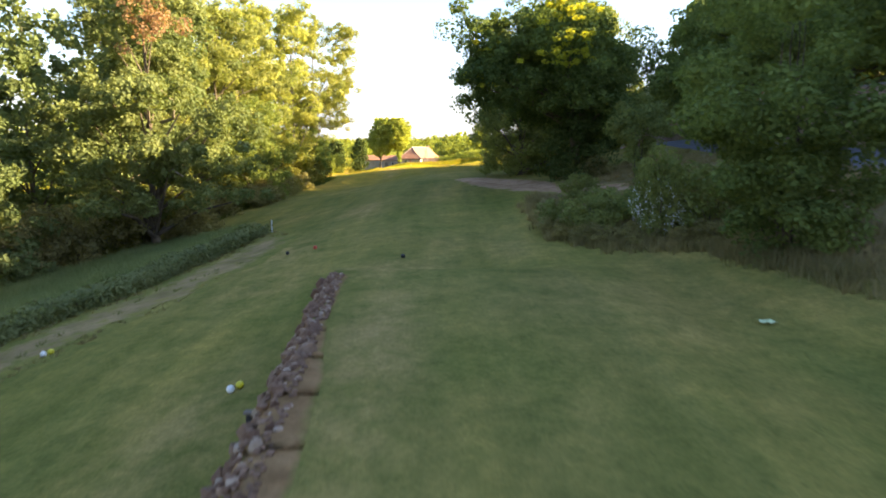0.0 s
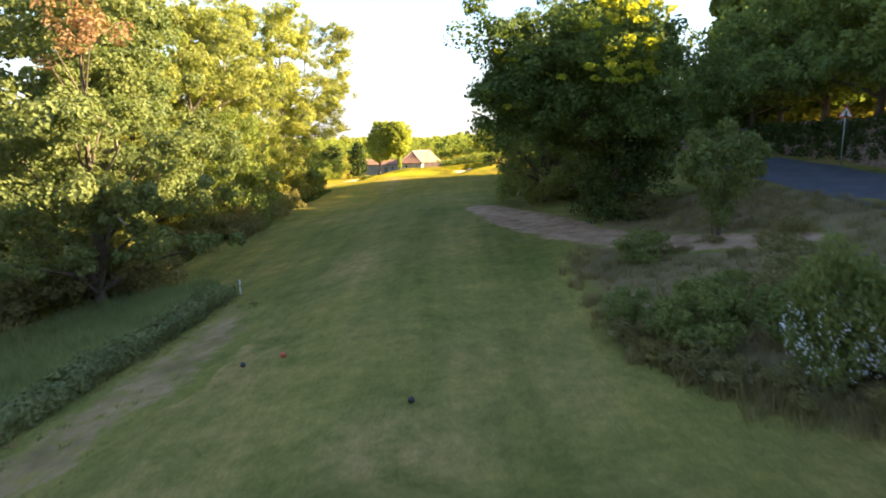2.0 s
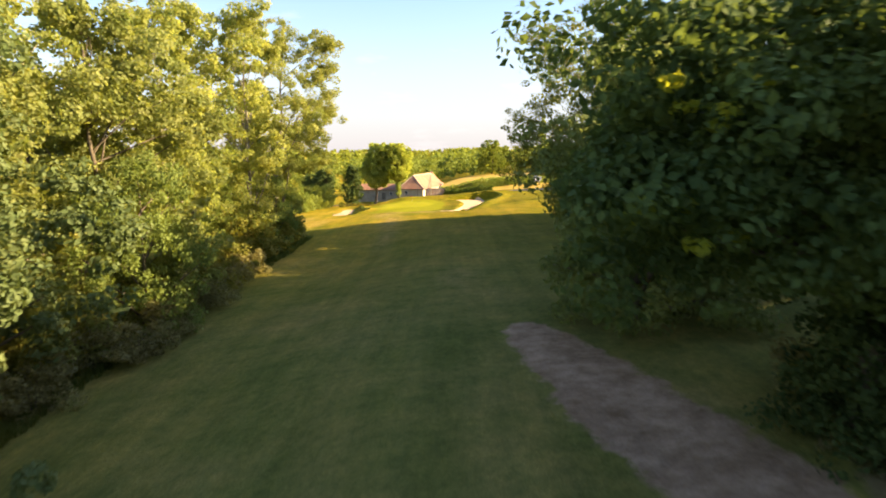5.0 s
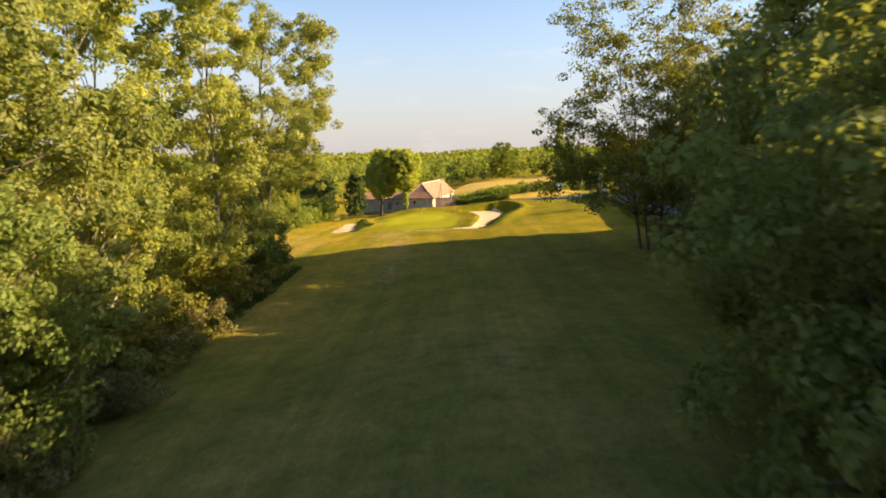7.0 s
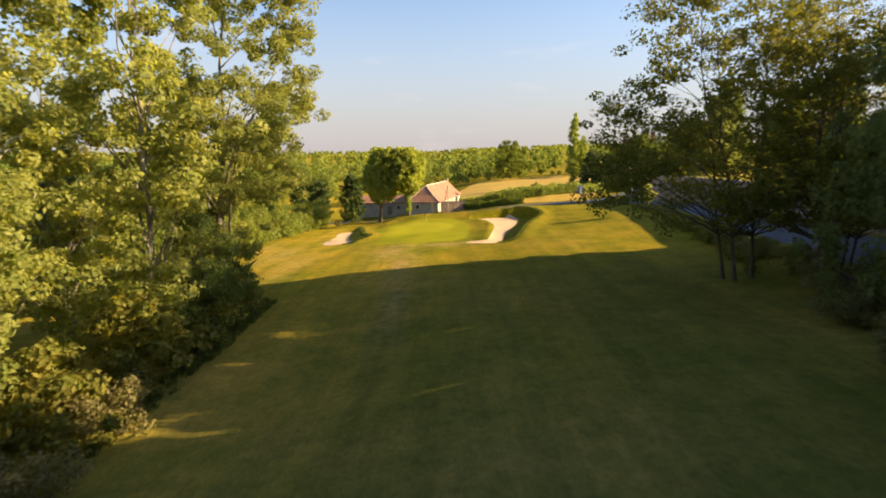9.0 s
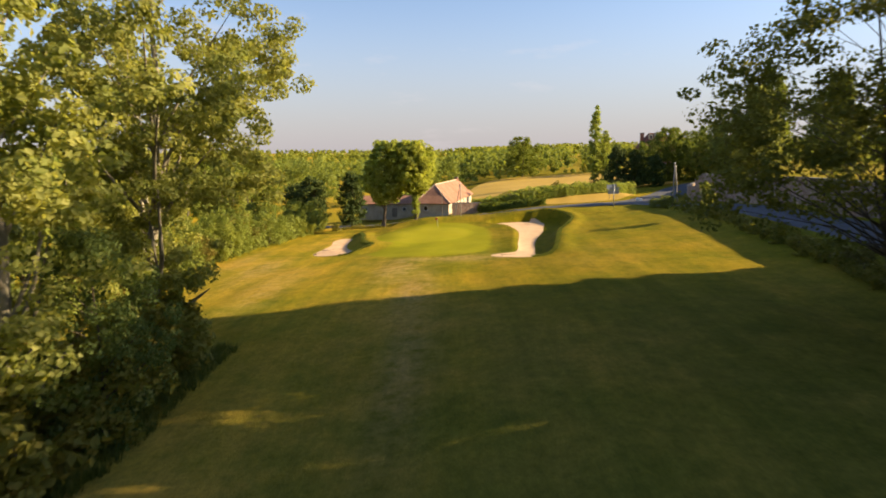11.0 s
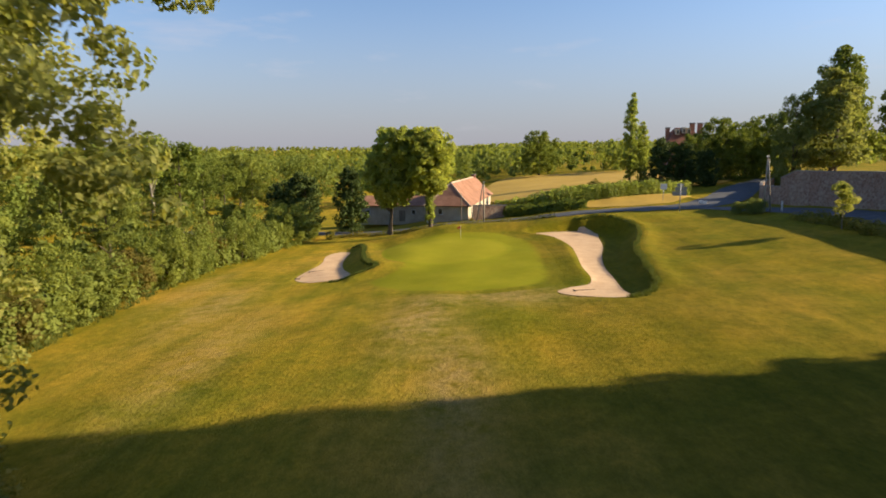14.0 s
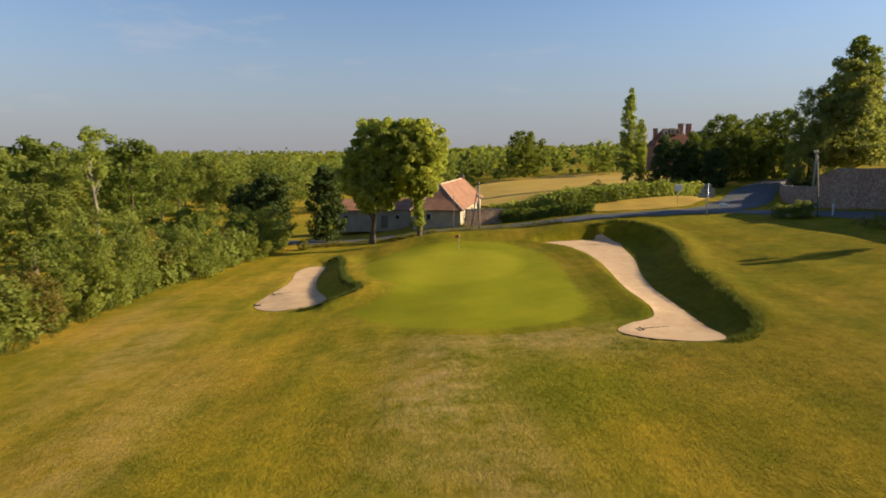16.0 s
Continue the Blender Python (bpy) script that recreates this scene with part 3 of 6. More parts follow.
gxs = steps((-3000, -1000, 400), (-1000, -300, 100), (-300, -80, 20), (-80, -40, 4), (-40, -30, 1), (-30, 14, 0.42), (14, 40, 1), (40, 80, 4), (80, 300, 20), (300, 1000, 100), (1000, 3000, 400))
gys = steps((-400, -60, 60), (-60, -10, 5), (-10, 30, 0.5), (30, 60, 0.6), (60, 130, 1.0), (130, 182, 0.42), (182, 230, 1.5), (230, 400, 10), (400, 1000, 60), (1000, 4000, 300))
WORN = ((-8.3, 26.5, 3.0, 4.0, 0.8), (-1.6, 19.6, 1.6, 2.0, 0.75), (-5.2, 38.0, 1.6, 4.0, 0.8), (-0.8, 71, 1.6, 4.0, 0.5), (-9.6, 105, 1.3, 9.0, 0.55), (-10.3, 120, 1.4, 8.0, 0.7), (-12.4, 131, 2.0, 7.0, 0.75), (-8.0, 136, 6.0, 2.6, 0.65), (-24, 128, 2.0, 9.0, 0.5), (-29, 141, 2.4, 8.0, 0.6), (-33.5, 150, 1.6, 9.0, 0.5), (-0.9, 9.0, 0.9, 5.0, 0.75), (-1.8, 15.6, 1.3, 1.6, 0.75), (-4.6, 9.5, 1.3, 3.2, 0.5), (-6.0, 20, 2.0, 3.0, 0.45), (3.5, 12, 2.0, 2.5, 0.3))
gv, gf = sheet(gxs, gys, ground_z)
ground = tagged(new("ground", mesh_of("ground", gv, gf, GRASS, True)), "mown golf fairway grass with dry yellow patches", "grass", kind="structure")
worn = np.max([a * np.exp(-((gv[:, 0] - x) / rx) ** 2 - ((gv[:, 1] - y) / ry) ** 2) for x, y, rx, ry, a in WORN], axis=0)
ground.data.attributes.new("worn", "FLOAT", "POINT").data.foreach_set("value", worn.astype(np.float32))


def fill_patch(name, curve, mat, label, category, floor=None, inset=0.0, lift=0.03, step=0.4, soft=0.0, under=None, most=1.0, drop=0.03):
    """Like patch, for long bent outlines: cut from a fine grid and its rim drawn to the outline."""
    bm = bmesh.new()
    vs = [bm.verts.new((p[0], p[1], 0)) for p in curve]
    bm.faces.new(vs)
    bmesh.ops.triangulate(bm, faces=bm.faces[:])
    for axis in (0, 1):
        lo, hi = curve[:, axis].min(), curve[:, axis].max()
        for c in np.arange(lo + step, hi, step):
            no = (1, 0, 0) if axis == 0 else (0, 1, 0)
            co = (c, 0, 0) if axis == 0 else (0, c, 0)
            bmesh.ops.bisect_plane(bm, geom=bm.verts[:] + bm.edges[:] + bm.faces[:], plane_co=co, plane_no=no)
    p = np.array([v.co[:] for v in bm.verts])
    d = np.maximum(inside_by(p[:, 0], p[:, 1], curve), 0.0)
    z = ground_z(p[:, 0], p[:, 1], False) + lift - (drop * (1 - smooth(0.0, 0.5, d)) if soft else 0.0)
    if under is not None:
        z = z - 0.06 * smooth(0.1, 0.9, inside_by(p[:, 0], p[:, 1], under))
    for v, h in zip(bm.verts, z):
        v.co.z = h
    me = bpy.data.meshes.new(name)
    bm.to_mesh(me)
    bm.free()
    me.polygons.foreach_set("use_smooth", np.full(len(me.polygons), True))
    me.materials.append(mat)
    if soft:
        me.attributes.new("cover", "FLOAT", "POINT").data.foreach_set("value", (most * smooth(0.0, soft, d)).astype(np.float32))
    return tagged(new(name, me), label, category, kind="structure")


fill_patch("apron", GREEN_CURVE, GREEN, "green mown apron round the putting surface", "grass", step=0.6, lift=0.012, soft=3.0, under=PUTTING_CURVE)
fill_patch("putting_green", PUTTING_CURVE, PUTT, "short-cut bright yellow-green putting surface of the golf hole", "putting green", step=0.6, lift=0.016, soft=1.2, drop=0.002)
fill_patch("sand_bunker_1", SAND_A, SAND, "pale beige sand bunker with a steep grassy bank", "bunker", step=0.5, lift=0.015)
fill_patch("sand_bunker_2", SAND_B, SAND, "long curved pale sand bunker beside the green", "bunker", step=0.5, lift=0.015)
fill_patch("dirt_path", DIRT_CURVE, DIRT, "bare trodden earth path crossing the fairway edge", "path", step=0.5, lift=0.02, soft=1.1)


fill_patch("rough_bank", BANK_CURVE, ROUGH, "brown unmown grass bank below the lane", "grass", step=0.6, lift=0.02, soft=1.4, under=DIRT_CURVE, most=0.85)
fill_patch("dry_strip", STRIP_CURVE, STRAW, "dry worn grass strip beside the low hedge", "grass", step=0.5, lift=0.02, soft=1.6, most=0.66)


def ribbon(line, half, lift, n=5):
    """A strip along a plan line that follows the ground."""
    d = np.gradient(line, axis=0)
    d /= np.linalg.norm(d, axis=1)[:, None]
    side = np.stack([-d[:, 1], d[:, 0]], 1)
    off = np.linspace(-half, half, n)
    p = (line[:, None] + off[None, :, None] * side[:, None]).reshape(-1, 2)
    z = land(p[:, 0], p[:, 1]) + lift
    k = len(line)
    i, j = np.meshgrid(np.arange(k - 1), np.arange(n - 1), indexing="ij")
    a = i * n + j
    return np.column_stack([p, z]), np.stack([a, a + n, a + n + 1, a + 1], -1).reshape(-1, 4)


SIDE_ROAD = hermite(np.linspace(0, 4, 40), np.arange(5), np.array([(16, 189), (25, 190.5), (34, 200), (44, 216), (60, 236)], float))
tagged(new("side_road", mesh_of("side_road", *ribbon(SIDE_ROAD, 3.6, 0.045), ASPHALT, True)), "grey asphalt junction with a side road", "road", kind="structure")
BANK2 = closed_curve([(9.5, 198), (14, 195.6), (20, 195.4), (25, 198), (30, 204), (22, 205), (14, 202.4), (10, 200.4)])
fill_patch("dry_bank", BANK2, HAY, "golden dry grass bank below the hedge", "grass", step=1.5, lift=0.06)
fill_patch("earth_strip", EARTH_CURVE, EARTH, "worn brown earth edge of the upper tee", "earth", step=0.3, lift=0.02, soft=0.4)
tagged(new("road", mesh_of("road", *ribbon(ROAD_LINE, 2.75, 0.03), ASPHALT, True)), "narrow grey asphalt lane beside the golf course", "road", kind="structure")

# ---- trees ----
def broad(u):
    return 5.6 * (max(0.0, 1 - (2 * u - 0.85) ** 2 / 1.5)) ** 0.5


def wide(u):
    return 5.2 * (max(0.02, 1 - (2 * u - 0.6) ** 2 / 2.1)) ** 0.5


def tall(u):
    return 3.9 * (0.7 + 0.45 * u) * max(0.0, 1 - u ** 6) ** 0.5


def ball(u):
    return max(0.02, 1 - (2 * u - 1) ** 2) ** 0.5


def column(u):
    return 2.2 * max(0.03, 1 - (2 * u - 0.8) ** 2 / 1.5) ** 0.5


def dome(u):
    return 4.6 * max(0.02, 1 - (2 * u - 1.1) ** 2 / 1.4) ** 0.5


# brighter yellow leaf colour that stands in for sunlight on a few sprays
LEAF_SUN_TINT = leaf_mat("sun_tinted_sprays", (0.14, 0.18, 0.026), (0.24, 0.275, 0.036), (0.36, 0.365, 0.052), 0.52)


LIT = "tall leafy ash tree in evening sunlight"
ash = [tree("ash_tree", LIT, 10 + i, 20.0, 1.2, wide, 390, 0.78, 106, 0.185, LEAF_ASH, BARK, 0.30, limbs=30, lumps=0.4, fill=0.7, boughs=66, bough=(1.05, 1.05, 0.5)) for i in range(2)]
# the same ash in the brighter leaf colour, for trees that look sunlit
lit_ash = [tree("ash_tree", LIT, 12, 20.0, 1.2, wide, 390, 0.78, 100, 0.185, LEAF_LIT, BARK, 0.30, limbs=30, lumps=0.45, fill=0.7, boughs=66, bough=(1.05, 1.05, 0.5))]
poplar = [tree("poplar_tree", "tall sunlit poplar with pale bark and gaps in its crown", 30 + i, 24.0, 1.8, tall, 300, 0.72, 94, 0.18, LEAF_POPLAR, PALE_BARK, 0.27, limbs=34, lumps=0.5, fill=0.6, boughs=70, bough=(0.75, 0.75, 0.6)) for i in range(3)]
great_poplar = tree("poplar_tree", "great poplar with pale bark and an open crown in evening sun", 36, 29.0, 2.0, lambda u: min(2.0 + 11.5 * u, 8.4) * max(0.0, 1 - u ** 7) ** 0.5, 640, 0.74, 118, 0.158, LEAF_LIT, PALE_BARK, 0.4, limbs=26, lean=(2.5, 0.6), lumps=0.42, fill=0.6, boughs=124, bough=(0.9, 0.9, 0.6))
put(great_poplar, -24.9, 110, gz(-24.9, 110) - 0.1)
dark = [tree("broadleaf_tree", "dense dark green broadleaf tree in shade", 50 + i, 14.0, 0.4, wide, 270, 0.88, 104, 0.185, LEAF_BUSH, BARK, 0.3, limbs=16, lumps=0.35) for i in range(2)]
great_dark = tree("broadleaf_tree", "big spreading dark green tree with a few sun-tinted sprays", 56, 12.0, 3.7, lambda u: 5.5 * max(0.02, 1 - (2 * u - 0.62) ** 2 / 2.0) ** 0.5, 600, 0.82, 125, 0.15, LEAF_SPREAD, BARK, 0.42, limbs=40, lumps=0.22, fill=0.62, lean=(-3.0, -1.6), boughs=120, bough=(1.0, 1.0, 0.5), reach=[(-7.0 + 0.6 * math.sin(3 * i), -4.0 + 1.1 * math.cos(5 * i), 5.6 + 0.6 * i) for i in range(11)] + [(-2.0 + 0.8 * math.sin(2 * i), -8.6 + 0.6 * math.cos(3 * i), 6.6 + 0.6 * i) for i in range(9)])
put(great_dark, 9.7, 44.4, gz(9.7, 44.4) - 0.1)
# sprays in that colour: sun glints painted onto the dark crown
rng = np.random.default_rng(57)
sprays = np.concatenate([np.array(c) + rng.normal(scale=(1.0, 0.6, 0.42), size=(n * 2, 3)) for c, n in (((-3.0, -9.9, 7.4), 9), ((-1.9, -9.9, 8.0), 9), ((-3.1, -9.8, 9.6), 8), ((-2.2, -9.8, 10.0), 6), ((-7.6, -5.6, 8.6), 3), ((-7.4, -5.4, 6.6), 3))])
part("sunlit_spray", mesh_of("sunlit_spray", *leaf_quads(rng, sprays, np.full(len(sprays), 0.26), 30, 0.1, 0.3, 0.55, 2.0), LEAF_SUN_TINT), great_dark, "yellow-green sprays with sunlight put into the leaf colour")
holly = tree("holly_tree", "dark ivy-clad understorey tree below a spreading crown", 58, 8.6, 0.1, lambda u: 2.7 * max(0.03, 1 - (2 * u - 0.8) ** 2 / 1.9) ** 0.5, 150, 0.75, 90, 0.15, LEAF_YEW, BARK, 0.2, stems=2, limbs=10, lumps=0.3)
put(holly, 9.4, 43.2, gz(9.4, 43.2) - 0.1, 0, 0.85)
tagged(place(dark[0], 17.4, 78, gz(17.4, 78) - 0.1, 150, 1.15, 1.32), "tall dense dark tree at the thicket edge")
tagged(place(dark[1], 15.6, 75.5, gz(15.6, 75.5) - 0.1, 40, 1.15, 1.3), "tall dense dark tree at the thicket edge")
# dark leaf colour stands in for shade on a tree of the belt
alder = tree("alder_tree", "alder at the edge of the tree belt, shade put into its dark leaves", 59, 12.0, 0.5, lambda u: 4.6 * max(0.03, 1 - (2 * u - 0.8) ** 2 / 1.6) ** 0.5, 180, 0.85, 84, 0.17, LEAF_DARK, BARK, 0.22, limbs=12, lumps=0.3)
put(alder, -21.0, 66.5, gz(-21.0, 66.5) - 0.1, 20, 0.8, 0.95)
lacy = [tree("locust_tree", "thin backlit locust tree with feathery leaves", 70 + i, 25.0, 4.6, lambda u: 8.6 * (max(0.0, 1 - (2 * u - 0.6) ** 2 / 2.0)) ** 0.5, 560, 0.9, 58, 0.165, LEAF_LACE, BARK, 0.19, stems=3, limbs=100, squash=0.6, lumps=0.2, fill=0.6, lean=(-2.0, -0.6), boughs=150, bough=(1.1, 1.1, 0.45), reach=[(-9.0 + 1.3 * math.sin(4 * k), 1.8 * math.cos(7 * k), 5.2 + 0.62 * k) for k in range(14 * (1 - i))]) for i in range(2)]
shrub = [tree("shrub", "bushy green undergrowth shrub at the fairway edge", 90 + i, 4.2, 0.1, lambda u: 2.5 * ball(u), 38, 0.8, 66, 0.24, LEAF_HEDGE, BARK, 0.07, stems=3, limbs=6, category="shrub", lumps=0.35) for i in range(2)]
weed = [tree("verge_shrub", "straggling yellow-green shrub on the lane verge", 92, 4.2, 0.05, lambda u: 2.6 * ball(u), 30, 0.8, 44, 0.3, LEAF_HEDGE, BARK, 0.07, stems=3, limbs=6, category="shrub", lumps=0.4)]
dim_shrub = [tree("shrub", "dark shaded shrub under the trees", 95, 3.4, 0.05, lambda u: 2.3 * ball(u), 34, 0.75, 100, 0.155, LEAF_UNDER, BARK, 0.06, stems=3, limbs=8, category="shrub", lumps=0.4)]
near_wood = [tree("woodland_tree", "leafy green tree behind the hedgerow", 105 + i, 13.5, 1.0, lambda u: 0.9 * dome(u), 130, 0.8, 84, 0.205, (LEAF_WOOD, LEAF_GARDEN)[i], BARK, 0.25, limbs=8, lumps=0.3, boughs=36, bough=(0.9, 0.9, 0.5)) for i in range(2)]
wood = [tree("woodland_tree", "rounded green woodland tree in the valley", 110 + i, 14.0, 1.5, lambda u: 0.85 * dome(u), 100, 0.9, 44, 0.33, (LEAF_WOOD, LEAF_GARDEN, LEAF_WOOD)[i], BARK, 0.25, limbs=4, lumps=0.35) for i in range(3)]
park = [tree("park_tree", "dark park tree behind the stone wall", 115 + i, 12.5, 1.4, lambda u: 1.1 * wide(u), 110, 1.1, 34, 0.5, LEAF_DARK, BARK, 0.35, limbs=6) for i in range(2)]
# trees added to shade the fairway; the open crown lets low sun under
screen = [tree("park_tree", "tall tree added deep behind the stone wall to shade the fairway", 128, 12.5, 0.9, lambda u: 1.15 * wide(u), 92, 1.25, 20, 1.0, LEAF_DARK, BARK, 0.35, limbs=4)]
open_screen = [tree("park_tree", "tall bare-trunked tree added behind the stone wall to shade the fairway", 127, 12.5, 6.6, lambda u: 1.2 * wide(u), 140, 1.05, 34, 0.9, LEAF_DARK, BARK, 0.35, limbs=4)]
# added out of view; its profile shapes the shadow edge across the fairway
shade_giant = tree("park_tree", "very tall unseen tree added behind the stone wall to cast the shadow edge", 129, 25.0, 0.6, lambda u: float(np.interp(u, (0, 0.31, 0.45, 0.57, 0.74, 0.84, 0.95, 1.0), (9.6, 8.4, 6.8, 6.4, 5.3, 6.2, 7.0, 5.5))), 600, 1.2, 30, 0.8, LEAF_DARK, BARK, 0.5, limbs=10, lumps=0.05, fill=0.8)
avenue = [tree("avenue_tree", "broad dark park tree overhanging the lane wall", 133, 11.4, 3.0, lambda u: 6.6 * max(0.03, 1 - (2 * u - 0.75) ** 2 / 1.7) ** 0.5, 230, 0.95, 62, 0.27, LEAF_DARK, BARK, 0.34, limbs=18, lumps=0.25, boughs=70, bough=(1.0, 1.0, 0.45))]
back_ash = [tree("ash_tree", "tall woodland tree behind the fairway edge", 118, 20.0, 1.5, wide, 170, 1.05, 30, 0.44, LEAF_ASH, BARK, 0.3, limbs=10, lumps=0.4)]
placed = set()


def stand(kind, i, x, y, turn, scale=1.0, tall_by=1.0, label="", z=None):
    ob = kind[i % len(kind)]
    h = (gz(x, y) if z is None else z) - 0.1
    if ob.name not in placed:
        placed.add(ob.name)
        ob = put(ob, x, y, h, turn, scale, tall_by * scale)
    else:
        ob = place(ob, x, y, h, turn, scale, tall_by * scale)
    return tagged(ob, label)


# belt along the left of the fairway
for i, (kind, x, y, turn, s) in enumerate((
        (ash, -21, 43, 0, 1.0), (ash, -30, 31, 80, 1.0), (ash, -27.2, 55, 200, 1.2), (lit_ash, -26, 72, 290, 1.15),
        (lit_ash, -27.5, 60, 10, 0.9), (poplar, -30, 66, 0, 1.1), (poplar, -27.6, 83.4, 40, 1.12), (poplar, -29.5, 74, 100, 1.0),
        (poplar, -24.6, 97, 220, 1.05), (poplar, -31, 92, 160, 1.0), (poplar, -34, 104, 60, 1.0), (poplar, -29.5, 117, 130, 0.8))):
    stand(kind, i, x, y, turn, s)
for i, (x, y, s) in enumerate(((-47, 100, 1.5), (-46, 10, 1.5), (-38, 42, 1.6), (-37, 22, 1.5), (-40, 58, 1.6), (-39, 72, 1.6), (-41, 86, 1.6), (-43, 118, 1.2), (-28, 10, 1.3))):
    stand(back_ash, i, x, y, i * 73, s * 0.68)
for i in range(22):
    stand(shrub, i, -23.2 + 1.5 * math.sin(i * 2.4) - 1.2 * (i < 8), 43 + i * 2.95, i * 67, 0.75 + 0.4 * ((i * 37) % 10) / 10)
for i, (x, y, s) in enumerate(((-25.5, 40.5, 1.0), (-22.6, 43.5, 1.1), (-18.8, 44, 0.8), (-28, 36.5, 1.2), (-20.5, 47, 0.9), (-27.5, 42, 1.3), (-30, 31, 1.1), (-30.5, 25, 1.1), (-21, 55, 0.8), (-21.5, 61, 0.8), (-21.5, 67, 0.75), (-18.8, 61, 0.7), (-19.4, 65.5, 0.8), (-20, 72, 0.8), (-20.4, 79, 0.75), (-21, 86, 0.75))):
    stand(dim_shrub, i, x, y, i * 50, s, label="dark shaded shrub under the trees")

for x, y, s, h in ((-22.0, 99.5, 0.72, 0.8),):
    tagged(place(alder, x, y, gz(x, y) - 0.1, x * 90, s, h), "alder at the edge of the tree belt, shade put into its dark leaves")
for i, (x, y, s) in enumerate(((-24.2, 102.5, 1.0), (-22.8, 105.4, 0.95), (-25.4, 106.5, 1.1), (-23.6, 108.6, 0.9), (-25.8, 113, 0.9))):
    stand(shrub, i, x, y, i * 81, s)

rng = np.random.default_rng(61)
part("dead_spray", mesh_of("dead_spray", *leaf_quads(rng, np.array((2.9, -4.6, 15.2)) + rng.normal(scale=(0.8, 0.8, 1.1), size=(22, 3)), np.full(22, 0.55), 46, 0.14, 0.3, 0.8), DEAD_LEAF), ash[0], "reddish-brown dried foliage")
for p in ([(1.0, -1.0, 7.6), (2.2, -2.4, 8.1), (3.4, -3.4, 9.2), (4.1, -4.4, 9.6)], [(1.2, -0.6, 9.2), (2.6, -1.9, 9.4), (3.3, -3.2, 10.4), (3.0, -4.6, 11.2)], [(1.4, -1.6, 5.8), (2.9, -3.2, 6.0), (4.3, -4.8, 5.6)]):
    part("dead_branch", mesh_of("dead_branch", *tube(p, np.linspace(0.13, 0.03, len(p)), 6), PALE_BARK, True), ash[0], "bare pale dead branch")

# right side: thicket, locusts, park trees beyond the wall, many added only for shade
for i, (kind, x, y, turn, s, h) in enumerate(((dark, 7.1, 56.6, 30, 0.92, 1.0), (dark, 10.2, 62, 100, 0.85, 1.15), (dark, 16.5, 70, 200, 0.95, 1.35), (dark, 20.0, 92, 140, 0.95, 1.3),
                                              (lacy, 17.4, 107, 0, 1.08, 1.0), (lacy, 20.8, 102, 25, 0.95, 1.0), (lacy, 23.0, 104, 150, 0.75, 1.0))):
    stand(kind, i, x, y, turn, s, h)
put(shade_giant, 51, 115.7, gz(51, 115.7) - 0.1)
# three more added beside the giant to trim the end of the shade
for i, (x, y, s, h) in enumerate(((37.2, 119.2, 0.8, 0.8), (44.5, 117.0, 0.95, 1.1), (56.5, 112.0, 1.2, 1.22))):
    stand((park, screen, screen)[i], i, x, y, i * 40, s, h)
# two added to close sunny gaps in the shade
for x, y, turn, s, h in ((48.6, 86.6, 70, 1.05, 1.33), (38.2, 16.6, 130, 1.0, 1.12)):
    stand(screen, 0, x, y, turn, s, h)
for i, (x, y, s, h) in enumerate(((26.9, 40.5, 0.9, 1.0), (27.3, 48.3, 1.05, 1.0), (28.2, 55.4, 1.1, 1.02), (29.3, 63.6, 1.05, 1.0), (31.0, 72.5, 1.1, 1.05), (26.4, 31, 0.95, 0.95))):
    stand(avenue, i, x, y, i * 97, s, h)
k = 0
# heights of the added back rows set how far up the shade reaches
for row, (off, y0, y1, step, s) in enumerate(((3.8, -11.8, 123, 6.3, 0.76), (10.5, -4.6, 118.5, 6.8, 0.95), (18.5, 0.5, 117, 7.6, 1.15))):
    for y in np.arange(y0, y1, step):
        if (row == 0 and 36 < y < 78) or (row == 1 and 41 < y < 70):
            continue
        x = float(np.interp(y, WALL_LINE[:, 1], WALL_LINE[:, 0])) + off + 1.2 * math.sin(k * 2.3)
        grow = s * (1.06 if row == 2 and 103.5 < y < 112 else 1.05 if row == 0 and y > 72 else 0.86 if row == 1 and y > 66 else 1.42 if row == 2 and y > 73 else 1.36 if row == 2 and y < 36 else 1.32 if row == 2 and y > 70 else 1.65 if row == 2 and y > 58 else 1.5 if row == 2 and y > 52 else 1.3 if row == 2 and y > 44 else 1.2 if row == 2 else 1.0)
        stand(park if not row else open_screen if 40 < y < 72 else screen, k, x, float(y) + 0.6 * math.sin(k * 1.7), k * 50, s, grow / s)
        k += 1
for i, y in enumerate(np.arange(40.5, 70, 2.1)):
    x = float(np.interp(y, WALL_LINE[:, 1], WALL_LINE[:, 0])) + 2.9 + 0.8 * math.sin(i * 1.9)
    stand(weed, i, x, float(y), i * 83, 0.66 + 0.12 * math.sin(i * 2.7), 1.0, label="sunlit yellow-green park shrub behind the stone wall")
for i, (x, y, s) in enumerate(((14.5, 84, 0.8), (17, 92, 0.7), (20, 99, 0.7), (21.5, 106, 0.65), (22, 113, 0.6), (22.5, 120, 0.5), (9.8, 46, 0.7), (10.6, 41.5, 0.5), (9.5, 58, 0.9), (11, 69, 0.9))):
    stand(dim_shrub, i, x, y, i * 61, s)

rv = np.random.default_rng(88)
for i, y in enumerate(np.arange(108, 160, 2.9)):
    x = float(np.interp(y, (108, 125, 140, 160), (19.4, 22.0, 23.9, 25.4))) + rv.uniform(-0.7, 0.5)
    h = rv.uniform(0.22, 0.42)
    stand(weed, i, x, float(y), rv.uniform(0, 360), h, rv.uniform(0.7, 1.3))

